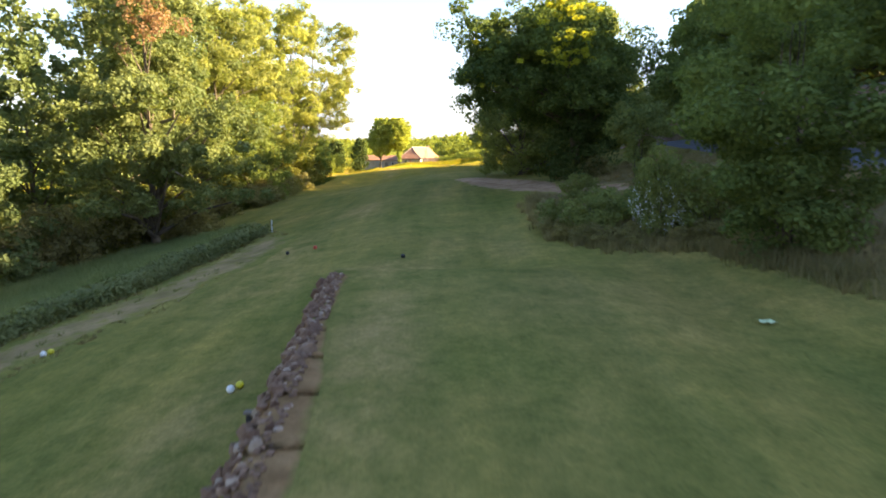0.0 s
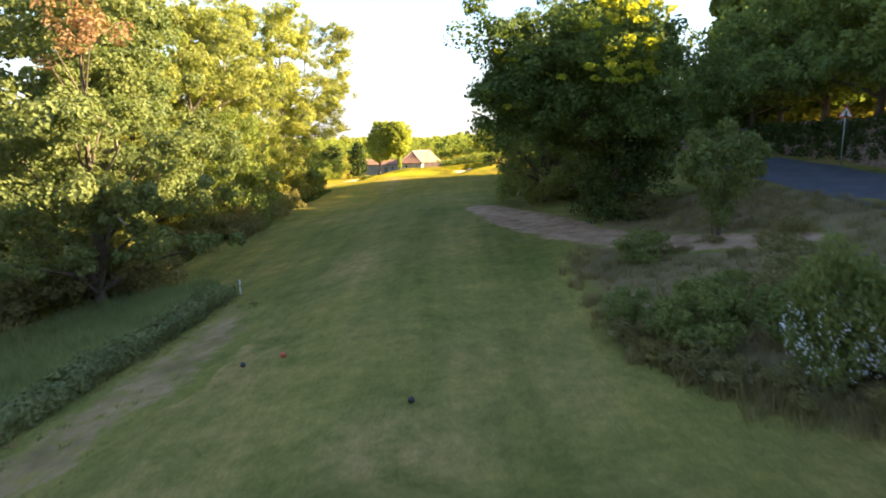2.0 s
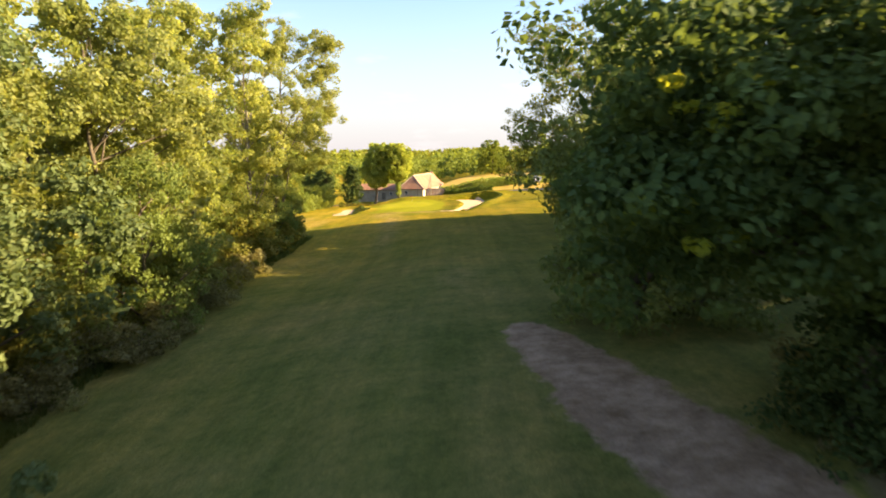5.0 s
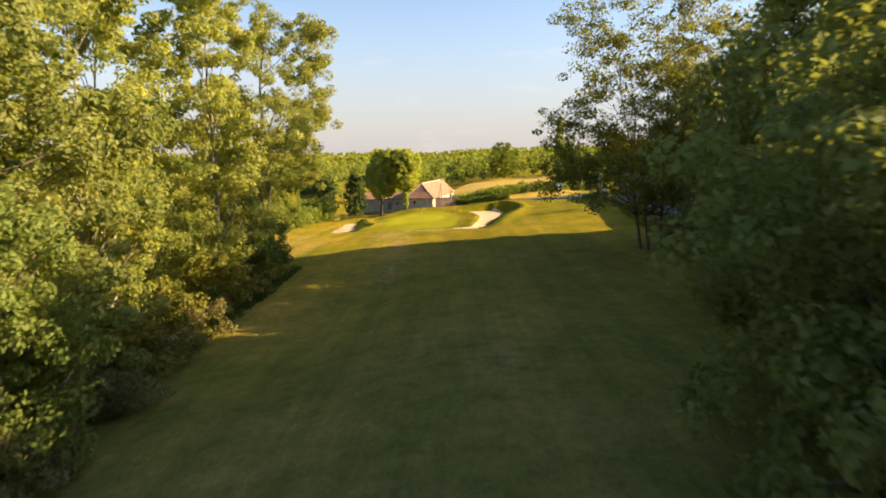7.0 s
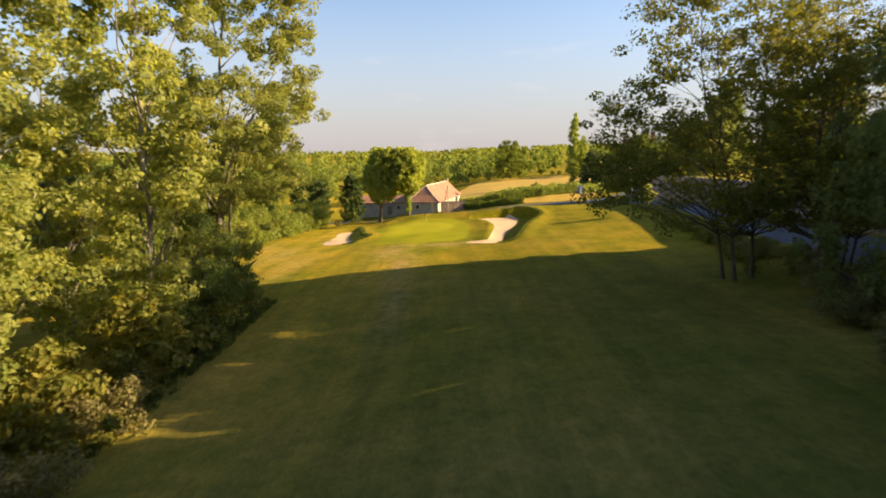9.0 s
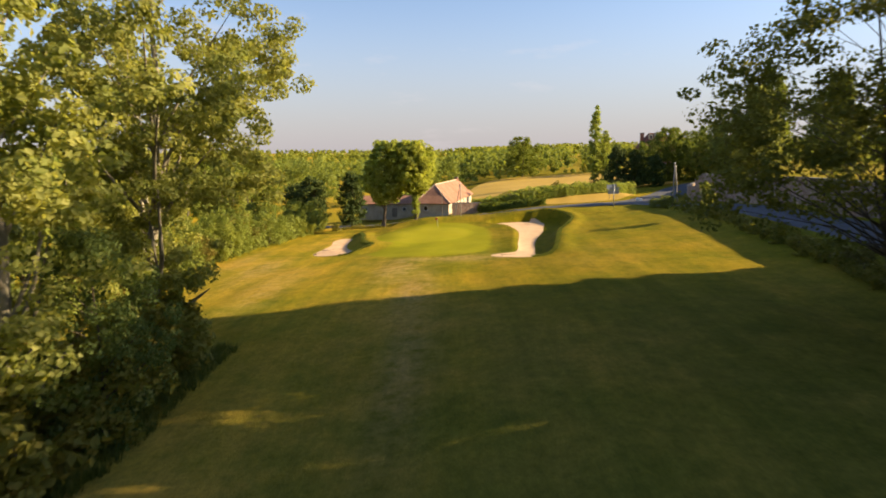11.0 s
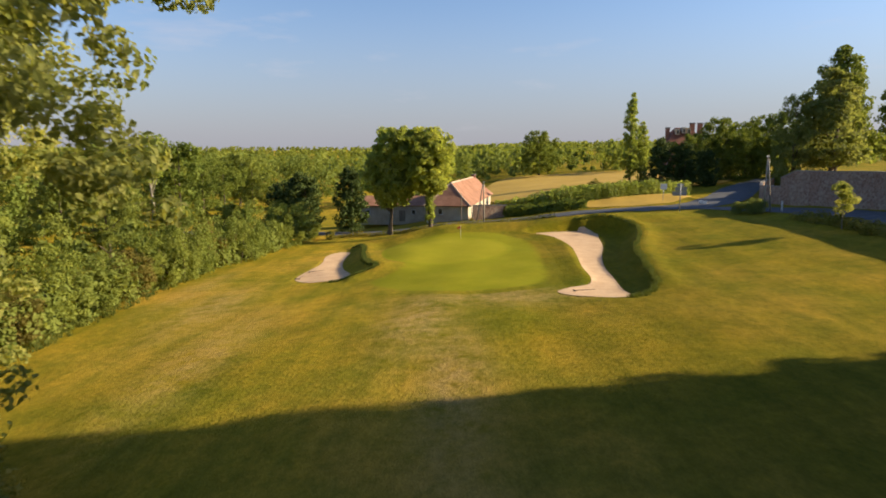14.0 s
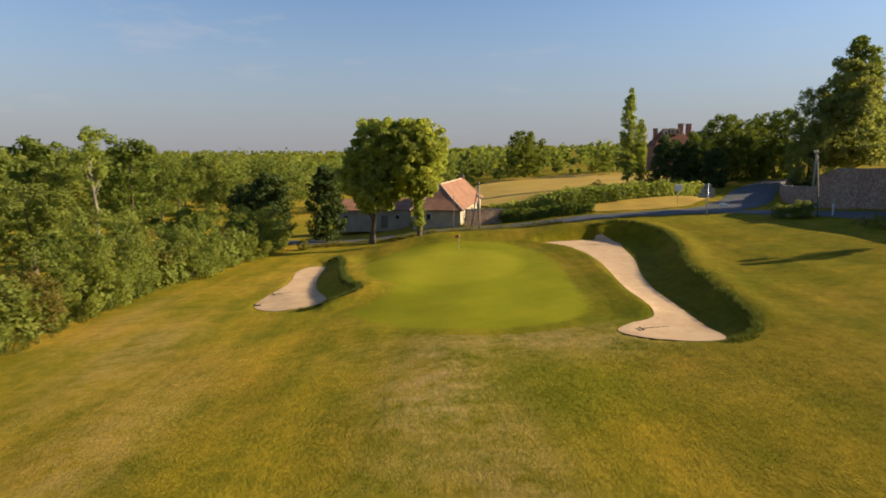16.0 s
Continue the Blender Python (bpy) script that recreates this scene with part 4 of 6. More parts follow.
for i, (x, y, s) in enumerate(((9.6, 36.0, 0.2), (11.0, 33.6, 0.24), (12.4, 31.4, 0.34), (13.6, 32.6, 0.38), (9.2, 33.2, 0.22), (10.8, 31.2, 0.2))):
    stand(dim_shrub, i, x, y, i * 77, s, 0.7, label="low scrub on the bank beside the dirt path")

for i, (x, y, s) in enumerate(((5.3, 23.4, 0.26), (5.9, 22.2, 0.3), (6.6, 21.2, 0.26), (7.3, 20.2, 0.32), (8.2, 19.0, 0.26), (8.9, 18.2, 0.34), (5.0, 24.8, 0.3), (10.0, 21.8, 0.5), (10.6, 24.5, 0.55), (11.4, 27.5, 0.5), (9.4, 25.4, 0.42))):
    stand(dim_shrub, i, x, y, i * 53, s, 0.85, label="low dark scrub on the dry bank")

# garden shrubs on the bank
laurel = tree("laurel_bush", "large dense dark green laurel bush on the bank", 130, 7.4, 0.1, lambda u: 3.1 * (0.42 + 0.58 * min(1.0, 2.0 * u)) * max(0.03, 1 - (2 * u - 1.0) ** 2 / 1.35) ** 0.5, 150, 0.6, 280, 0.085, LEAF_DARK, BARK, 0.12, stems=4, limbs=8, category="shrub", lumps=0.2)
put(laurel, 9.6, 15.2, gz(9.6, 15.2) - 0.1, 0, 1.06, 1.1)
vase = tree("shrub", "upright vase-shaped green shrub beside the lane", 131, 4.8, 0.9, lambda u: 0.5 + 1.9 * u ** 0.6 * max(0.02, 1 - u ** 6), 44, 0.6, 250, 0.11, LEAF_BUSH, BARK, 0.09, stems=4, limbs=12, category="shrub")
put(vase, 11.5, 34.6, gz(11.5, 34.6) - 0.1, 0, 0.84, 1.05)
box_bush = tree("shrub", "rounded clipped green garden shrub", 132, 1.9, 0.05, lambda u: 1.25 * ball(u), 36, 0.42, 140, 0.08, LEAF_BUSH, BARK, 0.05, stems=3, limbs=4, category="shrub", lumps=0.12)
put(box_bush, 6.2, 23.8, gz(6.2, 23.8) - 0.05, 0, 0.85)
for x, y, s, turn in ((5.2, 25.8, 0.8, 40), (7.2, 24.9, 1.0, 90), (7.7, 33.0, 0.9, 200), (8.5, 22.4, 1.1, 10), (9.6, 20.0, 1.45, 70), (8.7, 27.0, 0.6, 300), (9.6, 42.5, 0.9, 30)):
    place(box_bush, x, y, gz(x, y) - 0.05, turn, s)

# ---- flowering shrub ----
WHITE = plain("white_paint", (0.72, 0.72, 0.70), (0.82, 0.82, 0.80), 6.0, 0.5, relief=0.05)
PETAL = plain("white_petals", (0.6, 0.6, 0.58), (0.78, 0.78, 0.74), 20.0, 0.7, relief=0.0)
flower = tree("flowering_shrub", "green shrub covered with small white blossoms", 133, 2.3, 0.1, lambda u: 1.1 * ball(u), 34, 0.45, 150, 0.09, LEAF_BUSH, BARK, 0.05, stems=3, limbs=5, category="shrub")
rng = np.random.default_rng(5)
spots = crown_points(rng, 240, 0.15, 1.7, lambda u: 1.45 * ball(u), 0.1, 0.95)
part("blossom", mesh_of("blossom", *leaf_quads(rng, spots, np.full(len(spots), 0.13), 4, 0.045, 0.2, 1.0, 1.1), PETAL), flower, "white blossoms")
put(flower, 8.0, 20.6, gz(8.0, 20.6) - 0.05, 0, 0.74, 1.4)


# ---- hedges ----
def hedge(name, label, line, half, height, leaf, count, size, seed, ragged=0.25, base=0.0, lumps=0.2):
    """A hedge along a plan line: leaves over a body with uneven top and flanks, and thin stems within."""
    r = np.random.default_rng(seed)
    line = np.asarray(line, float)
    seg = np.linalg.norm(np.diff(line, axis=0), axis=1)
    cum = np.concatenate([[0], np.cumsum(seg)])
    s = r.uniform(0, cum[-1], count)
    px, py = np.interp(s, cum, line[:, 0]), np.interp(s, cum, line[:, 1])
    k = np.clip(np.searchsorted(cum, s) - 1, 0, len(seg) - 1)
    d = np.diff(line, axis=0)[k] / seg[k][:, None]
    side = np.stack([-d[:, 1], d[:, 0]], 1)
    a = r.uniform(-0.25, np.pi + 0.25, count)
    bulge = np.array([1 + lumps * (1.5 * noise.noise((0.45 * u, 0.5 * w, seed)) + 1.1 * noise.noise((1.3 * u, 1.1 * w, seed + 5.0))) for u, w in zip(s, a)])
    depth = 1 - ragged * r.uniform(0, 1, count) ** 2
    off = np.sign(np.cos(a)) * np.abs(np.cos(a)) ** 0.6 * half * bulge * depth
    up = np.abs(np.sin(a)) ** 0.6 * height * bulge * depth
    low = r.uniform(0, 1, count) < 0.3
    up = np.where(low, r.uniform(0, 0.9, count) * height, up)
    off = np.where(low, np.where(r.uniform(0, 1, count) < 0.5, -1, 1) * half * bulge * r.uniform(0.8, 1.0, count), off)
    x, y = px + side[:, 0] * off, py + side[:, 1] * off
    z = ground_z(x, y) + base + np.maximum(up, 0.03)
    pos = np.stack([x, y, z], 1)
    nrm = np.stack([side[:, 0] * np.cos(a), side[:, 1] * np.cos(a), np.abs(np.sin(a)) + 0.3], 1) + r.normal(scale=0.5, size=(count, 3))
    nrm /= np.linalg.norm(nrm, axis=1)[:, None]
    ax = np.cross(nrm, r.normal(size=(count, 3)))
    ax /= np.linalg.norm(ax, axis=1)[:, None]
    ay = np.cross(nrm, ax)
    w = size * r.uniform(0.6, 1.4, count)[:, None]
    v = np.stack([pos - ax * w * 0.75, pos + ay * w / 2, pos + ax * w * 0.75, pos - ay * w / 2], 1).reshape(-1, 3)
    ob = thing(name, label, "hedge")
    part("foliage", mesh_of("foliage", v, np.arange(count * 4).reshape(-1, 4), leaf), ob)
    for q in range(int(cum[-1] / 3.0) + 1):
        sx, sy = np.interp(q * 3.0, cum, line[:, 0]), np.interp(q * 3.0, cum, line[:, 1])
        zz = gz(sx, sy)
        part("stem", mesh_of("stem", *tube([(sx, sy, zz - 0.2), (sx + 0.05, sy, zz + height * 0.4), (sx, sy + 0.08, zz + height * 0.8)], (0.05, 0.04, 0.015), 5), BARK), ob)
    return ob


LEAF_LOW = leaf_mat("low_hedge_leaves", (0.105, 0.13, 0.055), (0.165, 0.19, 0.082), (0.235, 0.24, 0.105), 0.28)
hedge("low_hedge", "low leafy growth of dark weeds edging the long grass", [(-14.0, 4), (-14.9, 12), (-15.1, 18), (-13.7, 24), (-12.7, 31), (-12.0, 38)], 0.95, 0.8, LEAF_LOW, 26000, 0.1, 3, ragged=0.4, lumps=0.3)
hedge("hedgerow", "tall overgrown hedgerow in sunlight beside the fairway", [(-41, 122), (-40, 135), (-39.5, 150), (-38.5, 160), (-36.5, 170), (-35.5, 180), (-34.5, 187)], 2.0, 3.2, LEAF_WOOD, 15000, 0.26, 4, ragged=0.45, lumps=0.55)
hedge("roadside_hedge", "trimmed green hedge behind the lane", [(-4, 203), (6, 202), (16, 203.5), (25, 206), (31, 210)], 1.4, 2.5, LEAF_CHESTNUT, 15000, 0.22, 5, lumps=0.2)
hedge("roadside_hedge", "sunlit yellow-green hedge along the field", [(10, 214), (22, 213), (31, 216)], 1.3, 2.8, LEAF_HEDGE, 7000, 0.3, 6)
hedge("roadside_hedge", "dark green hedge above the lane", [(-5, 198.8), (3, 197.4), (10.5, 196.9)], 1.0, 1.5, LEAF_GARDEN, 7000, 0.2, 11, lumps=0.35)
hedge("verge_hedge", "low weedy growth along the lane behind the green", [(-29, 190), (-18, 188.6), (-8, 187.4), (4, 186.6)], 0.7, 0.55, LEAF_HEDGE, 7000, 0.12, 9, lumps=0.5)
hedge("verge_hedge", "low weedy hedge along the lane verge", [(20.5, 112), (23, 125), (24.8, 140), (25.6, 152), (26.2, 163)], 0.9, 0.75, LEAF_HEDGE, 12000, 0.13, 7, lumps=0.35)
hedge("verge_hedge", "scrubby green growth along the lane verge", [(17.4, 66), (19.5, 80), (22, 100)], 1.2, 1.4, LEAF_DARK, 8000, 0.17, 8, lumps=0.35)


# ---- chestnuts and trees behind the green ----
bramble = [tree("hedgerow_shrub", t, 160 + i, 4.6, 0.05, lambda u: 2.3 * max(0.03, 1 - (2 * u - 0.85) ** 2 / 1.4) ** 0.5, 60, 0.6, 84, 0.125, m, BARK, 0.07, stems=3, limbs=6, category="shrub", lumps=0.4) for i, (t, m) in enumerate((("leafy green hawthorn shrub in the hedgerow", LEAF_WOOD), ("reddish-green overgrown shrub in the hedgerow", LEAF_BRAMBLE), ("dense elder shrub in the hedgerow", LEAF_WOOD)))]
r3 = np.random.default_rng(63)
HEDGE_Y = np.array([122.0, 135, 150, 160, 170, 180, 187])
HEDGE_X = np.array([-41, -40, -39.5, -38.5, -36.5, -35.5, -34.5])
for i, y in enumerate(np.arange(122, 188, 1.75)):
    x = float(np.interp(y, HEDGE_Y, HEDGE_X)) + (0.9 if i % 2 else -1.6) + r3.uniform(-0.5, 0.5)
    stand(bramble, int(r3.integers(3)), x, float(y), r3.uniform(0, 360), r3.uniform(0.7, 1.1), r3.uniform(0.8, 1.45))
chestnut = [tree("chestnut_tree", "large dense horse chestnut with a domed crown", 120 + i, 15.2, (3.9, 6.0)[i], lambda u: 3.95 * max(0.02, 1 - (2 * u - 1.02) ** 2 / 1.2) ** 0.5, 400, 0.66, 78, 0.245, LEAF_CHESTNUT, BARK, 0.34, limbs=22, squash=0.75, up=0.55, lumps=0.16, fill=0.7, lean=((0.9, 0), (-0.6, 0))[i]) for i in range(2)]
put(chestnut[0], -20.1, 184, -1.3, 0, 0.97)
put(chestnut[1], -14.4, 183.5, -1.2, 0, 0.95)
rng = np.random.default_rng(71)
climb = np.stack([rng.normal(scale=0.35, size=60), rng.normal(scale=0.35, size=60), rng.uniform(1.4, 6.5, 60)], 1)
part("ivy", mesh_of("ivy", *leaf_quads(rng, climb, np.full(60, 0.4), 40, 0.18, 0.2, 1.0), LEAF_CHESTNUT), chestnut[1], "bright leafy growth round the trunk")
yew = tree("yew_tree", "very dark dense yew-like tree by the lane", 125, 9.6, 0.4, lambda u: 2.6 * max(0.03, 1 - (2 * u - 0.75) ** 2 / 1.6) ** 0.5, 190, 0.66, 52, 0.235, LEAF_YEW, BARK, 0.25, limbs=6)
put(yew, -28.2, 197, -3.0, 0, 0.92, 1.1)
for x, y, s in ((-35.2, 193, 1.2), (-39.2, 196, 1.05)):
    tagged(place(yew, x, y, gz(x, y) - 0.1, x * 40, s, s * 0.8), "broad dark evergreen at the end of the hedgerow")
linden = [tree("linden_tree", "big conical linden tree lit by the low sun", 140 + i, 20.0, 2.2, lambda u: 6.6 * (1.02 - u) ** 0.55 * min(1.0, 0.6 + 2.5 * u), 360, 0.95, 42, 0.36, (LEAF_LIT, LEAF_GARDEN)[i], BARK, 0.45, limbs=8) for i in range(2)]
put(linden[0], 61.8, 219, 5.0, 0, 1.12, 1.02)
put(linden[1], 67.3, 226, 5.0, 30, 1.12, 1.27)
tagged(place(dark[1], 55, 219, 3.0, 80, 0.9, 1.3), "dark dense tree beside the lane bend")
tagged(place(dark[1], 70.5, 201, gz(70.5, 201) - 0.1, 200, 1.0, 1.1), "dark dense park tree above the lane wall")
place(linden[1], 92, 240, 5.5, 120, 1.05, 1.0)
place(linden[1], 75, 190, 6.0, 200, 0.95, 0.95)
garden = [tree("garden_tree", "broad green garden tree near the lane", 143, 12.0, 0.6, lambda u: 5.2 * max(0.03, 1 - (2 * u - 0.9) ** 2 / 1.25) ** 0.5, 230, 0.85, 70, 0.25, LEAF_GARDEN, BARK, 0.3, limbs=8, lumps=0.28)]
for i, (x, y, z, s, h) in enumerate(((58, 246, 3.0, 1.15, 1.0), (49, 240, 3.0, 1.0, 1.05), (66, 250, 3.5, 1.2, 0.95), (42.5, 237, 2.4, 0.85, 1.0))):
    stand(garden, i, x, y, i * 60, s, h, "", z)
for x, y, s in ((33, 230, 1.15), (37.5, 229, 1.05), (41, 226, 0.9)):
    tagged(place(yew, x, y, 2.4, x * 30, s, s * 0.85), "dark rounded evergreen beside the lane")
pop2 = tree("lombardy_poplar", "slender upright poplar against the sky", 150, 21.0, 0.8, lambda u: 0.72 * column(u), 300, 0.6, 56, 0.2, LEAF_CHESTNUT, BARK, 0.25, limbs=8, lumps=0.2)
put(pop2, 31.6, 249, 3.0)
tagged(place(pop2, 34.6, 250, 3.0, 90, 0.85, 0.68), "shorter slender poplar beside a taller one")
stand(garden, 9, 19.6, 330, 0, 1.2, 0.95, "single round oak in the hay field", 2.2)
dead = tree("dying_tree", "half-dead pale tree with bare upper limbs", 151, 15.5, 7.0, lambda u: 2.4 * ball(u), 26, 0.9, 90, 0.3, LEAF_CHESTNUT, PALE_BARK, 0.33, limbs=18, lumps=0.6)
put(dead, -63, 200, -2.2)
ball_tree = tree("young_tree", "small round-headed young tree on the verge", 152, 4.3, 1.7, lambda u: 1.15 * ball(u), 26, 0.42, 120, 0.11, LEAF_POPLAR, PALE_BARK, 0.06, limbs=8)
put(ball_tree, 24.5, 152.6, gz(24.5, 152.6))

# woodland in the valley
rng = np.random.default_rng(77)
k = 0
for gx in range(7):
    for gy in range(8):
        x = -48 - gx * 10.5 + rng.uniform(-3.5, 3.5)
        y = 118 + gy * 24 + gx * 4 + rng.uniform(-7, 7)
        if (gx < 2 and y > 205) or (abs(x + 12 + (y - 108.7) * 0.56) < 7 and y < 203):
            continue
        k += 1
        stand(near_wood if gx < 2 and y < 200 else wood, int(rng.integers(3)), x, y, rng.uniform(0, 360), rng.uniform(0.85, 1.2), rng.uniform(0.85, 1.05))


def far_woods(name, label, spots, size, leaf, per, seed):
    """Far crowns, too many to count: leaves as clumps over low domes."""
    r = np.random.default_rng(seed)
    c, rad = [], []
    for x, y, h in spots:
        z = land(x, y)[0]
        for _ in range(9):
            a, u = r.uniform(0, 6.283), r.uniform(0.15, 0.86)
            b = 0.36 * h * math.sqrt(max(0.02, 1 - (1.5 * u - 0.5) ** 2 / 0.75)) * r.uniform(0.3, 1.0)
            c.append((x + b * math.cos(a), y + b * math.sin(a), z + h * u))
            rad.append(h * r.uniform(0.13, 0.2))
    v, f = leaf_quads(r, np.array(c), np.array(rad), max(3, per // 9), size, 0.35, 0.9, 1.3)
    return tagged(new(name, mesh_of(name, v, f, leaf)), label, "trees", kind="stuff")


r2 = np.random.default_rng(9)
near_row = [(x, 262 + 30 * r2.uniform() + 0.06 * abs(x), r2.uniform(12, 15.5) + 2.5 * (x < -45)) for x in np.arange(-160, -6, 6.0)]
near_row += [(x, 345 + 25 * r2.uniform(), r2.uniform(7, 11)) for x in np.arange(-8, 70, 6.5)]
far_woods("tree_row", "row of trees beyond the lane and field", near_row, 0.52, LEAF_WOOD, 720, 1)
mid = [(r2.uniform(-420, 60), r2.uniform(320, 700), r2.uniform(11, 16)) for _ in range(420)] + [(r2.uniform(60, 420), r2.uniform(380, 700), r2.uniform(9, 15)) for _ in range(200)]
far_woods("distant_woods", "distant green woodland in the valley", mid, 1.5, LEAF_WOOD, 99, 2)
hill = [(r2.uniform(-1900, 1700), r2.uniform(700, 2600), r2.uniform(13, 20)) for _ in range(1900)]
far_woods("distant_woods", "hazy wooded hills on the horizon", hill, 5.0, LEAF_WOOD, 18, 3)

floor_growth = [(-46 - 11 * i - r2.uniform(0, 9), 112 + 6.5 * j + r2.uniform(0, 6), r2.uniform(4.0, 7.5)) for i in range(7) for j in range(24) if not (i < 3 and j > 15)]
far_woods("undergrowth", "dense green undergrowth between the woodland trees", floor_growth, 0.42, LEAF_WOOD, 270, 4)

FIELD = closed_curve([(-2, 226), (10, 222), (30, 224), (48, 232), (62, 262), (66, 300), (56, 336), (30, 338), (8, 334), (-2, 290), (-5, 250)])
fill_patch("hay_field", FIELD, HAY, "dry golden hay field on a gentle slope", "field", step=6.0, lift=0.25)

# ---- walls, lane furniture, buildings ----
STONE, wsn, wsl, wsb = node_mat("wall_stone")
wtc = wsn.new("ShaderNodeTexCoord")
cell = wsn.new("ShaderNodeTexVoronoi")
cell.inputs["Scale"].default_value = 3.6
wsl.new(wtc.outputs["Object"], cell.inputs["Vector"])
joint = wsn.new("ShaderNodeTexVoronoi")
joint.feature = "DISTANCE_TO_EDGE"
joint.inputs["Scale"].default_value = 3.6
wsl.new(wtc.outputs["Object"], joint.inputs["Vector"])
tone = ramp(wsn, wsl, cell.outputs["Color"], ((0.15, (0.21, 0.135, 0.105)), (0.5, (0.285, 0.205, 0.16)), (0.85, (0.37, 0.285, 0.23))))
stain = noise_fac(wsn, wsl, 0.35, 5, 0.65)
tone = mix(wsn, wsl, 0.6, tone, ramp(wsn, wsl, stain, ((0.35, (0.75, 0.45, 0.38)), (0.6, (1.1, 1.05, 1.0)))), "MULTIPLY")
gap = ramp(wsn, wsl, joint.outputs["Distance"], ((0.0, (1.0, 1.0, 1.0)), (0.09, (0.0, 0.0, 0.0))))
wsl.new(mix(wsn, wsl, gap, tone, (0.3, 0.25, 0.2)), wsb.inputs["Base Color"])
wsb.inputs["Roughness"].default_value, wsb.inputs["Specular IOR Level"].default_value = 0.95, 0.1
bump(wsn, wsl, wsb, joint.outputs["Distance"], 0.8, 0.08)
COPING = plain("coping_stone", (0.2, 0.18, 0.165), (0.32, 0.29, 0.26), 1.2, 0.95, relief=0.5)
RENDERED = plain("old_limewash", (0.4, 0.33, 0.25), (0.62, 0.54, 0.43), 0.7, 0.9, relief=0.3)
TILE = plain("roof_tiles", (0.25, 0.125, 0.08), (0.39, 0.21, 0.145), 0.6, 0.85, relief=0.8, fine=5.0)
RIDGE = plain("ridge_mortar", (0.42, 0.3, 0.22), (0.6, 0.47, 0.37), 1.5, 0.9)
SLATE_RED = plain("old_red_roof", (0.16, 0.07, 0.05), (0.25, 0.115, 0.08), 0.3, 0.85)
BRICK = plain("chimney_brick", (0.26, 0.12, 0.085), (0.38, 0.19, 0.14), 1.5, 0.9)
WOOD = plain("weathered_wood", (0.16, 0.13, 0.10), (0.30, 0.25, 0.2), 2.0, 0.9, stretch=(1, 1, 0.2))
PALE_WOOD = plain("pale_pole_wood", (0.30, 0.26, 0.21), (0.45, 0.40, 0.33), 2.0, 0.9, stretch=(1, 1, 0.2))
STEEL = plain("galvanised_steel", (0.34, 0.35, 0.37), (0.45, 0.46, 0.48), 5.0, 0.45, 0.6, relief=0.05)
DARK_GLASS = plain("dark_window", (0.015, 0.017, 0.02), (0.03, 0.032, 0.035), 1.0, 0.15, relief=0.0)
SIGN_BACK = plain("grey_sign_back", (0.3, 0.3, 0.31), (0.38, 0.38, 0.39), 3.0, 0.6, relief=0.05)
SIGN_RED = plain("sign_red", (0.42, 0.03, 0.03), (0.5, 0.04, 0.04), 8.0, 0.4, relief=0.02)
BLACK = plain("black_plastic", (0.012, 0.012, 0.014), (0.025, 0.025, 0.03), 9.0, 0.5, relief=0.05)
YELLOW = plain("yellow_plastic", (0.62, 0.52, 0.03), (0.75, 0.64, 0.05), 9.0, 0.4, relief=0.03)
RED = plain("red_plastic", (0.55, 0.08, 0.05), (0.65, 0.11, 0.07), 9.0, 0.45, relief=0.03)


def boxed(size, at=(0, 0, 0), bevel=0.02, turn=0.0):
    """A bevelled block, its foot at the given place."""
    bm = bmesh.new()
    bmesh.ops.create_cube(bm, size=1)
    bmesh.ops.scale(bm, vec=size, verts=bm.verts)
    if bevel:
        bmesh.ops.bevel(bm, geom=bm.edges[:], offset=bevel, segments=2, affect="EDGES")
    bmesh.ops.rotate(bm, cent=(0, 0, 0), matrix=Matrix.Rotation(turn, 3, "Z"), verts=bm.verts)
    bmesh.ops.translate(bm, vec=(at[0], at[1], at[2] + size[2] / 2), verts=bm.verts)
    return bm


def rod(p, q, r0, r1=None, sides=10):
    """A round bar with closed ends."""
    v, f = tube([p, ((np.array(p) + np.array(q)) / 2), q], (r0, (r0 + (r1 or r0)) / 2, r1 or r0), sides)
    n = len(v)
    return v, [tuple(map(int, a)) for a in f] + [tuple(range(sides - 1, -1, -1)), tuple(range(n - sides, n))]


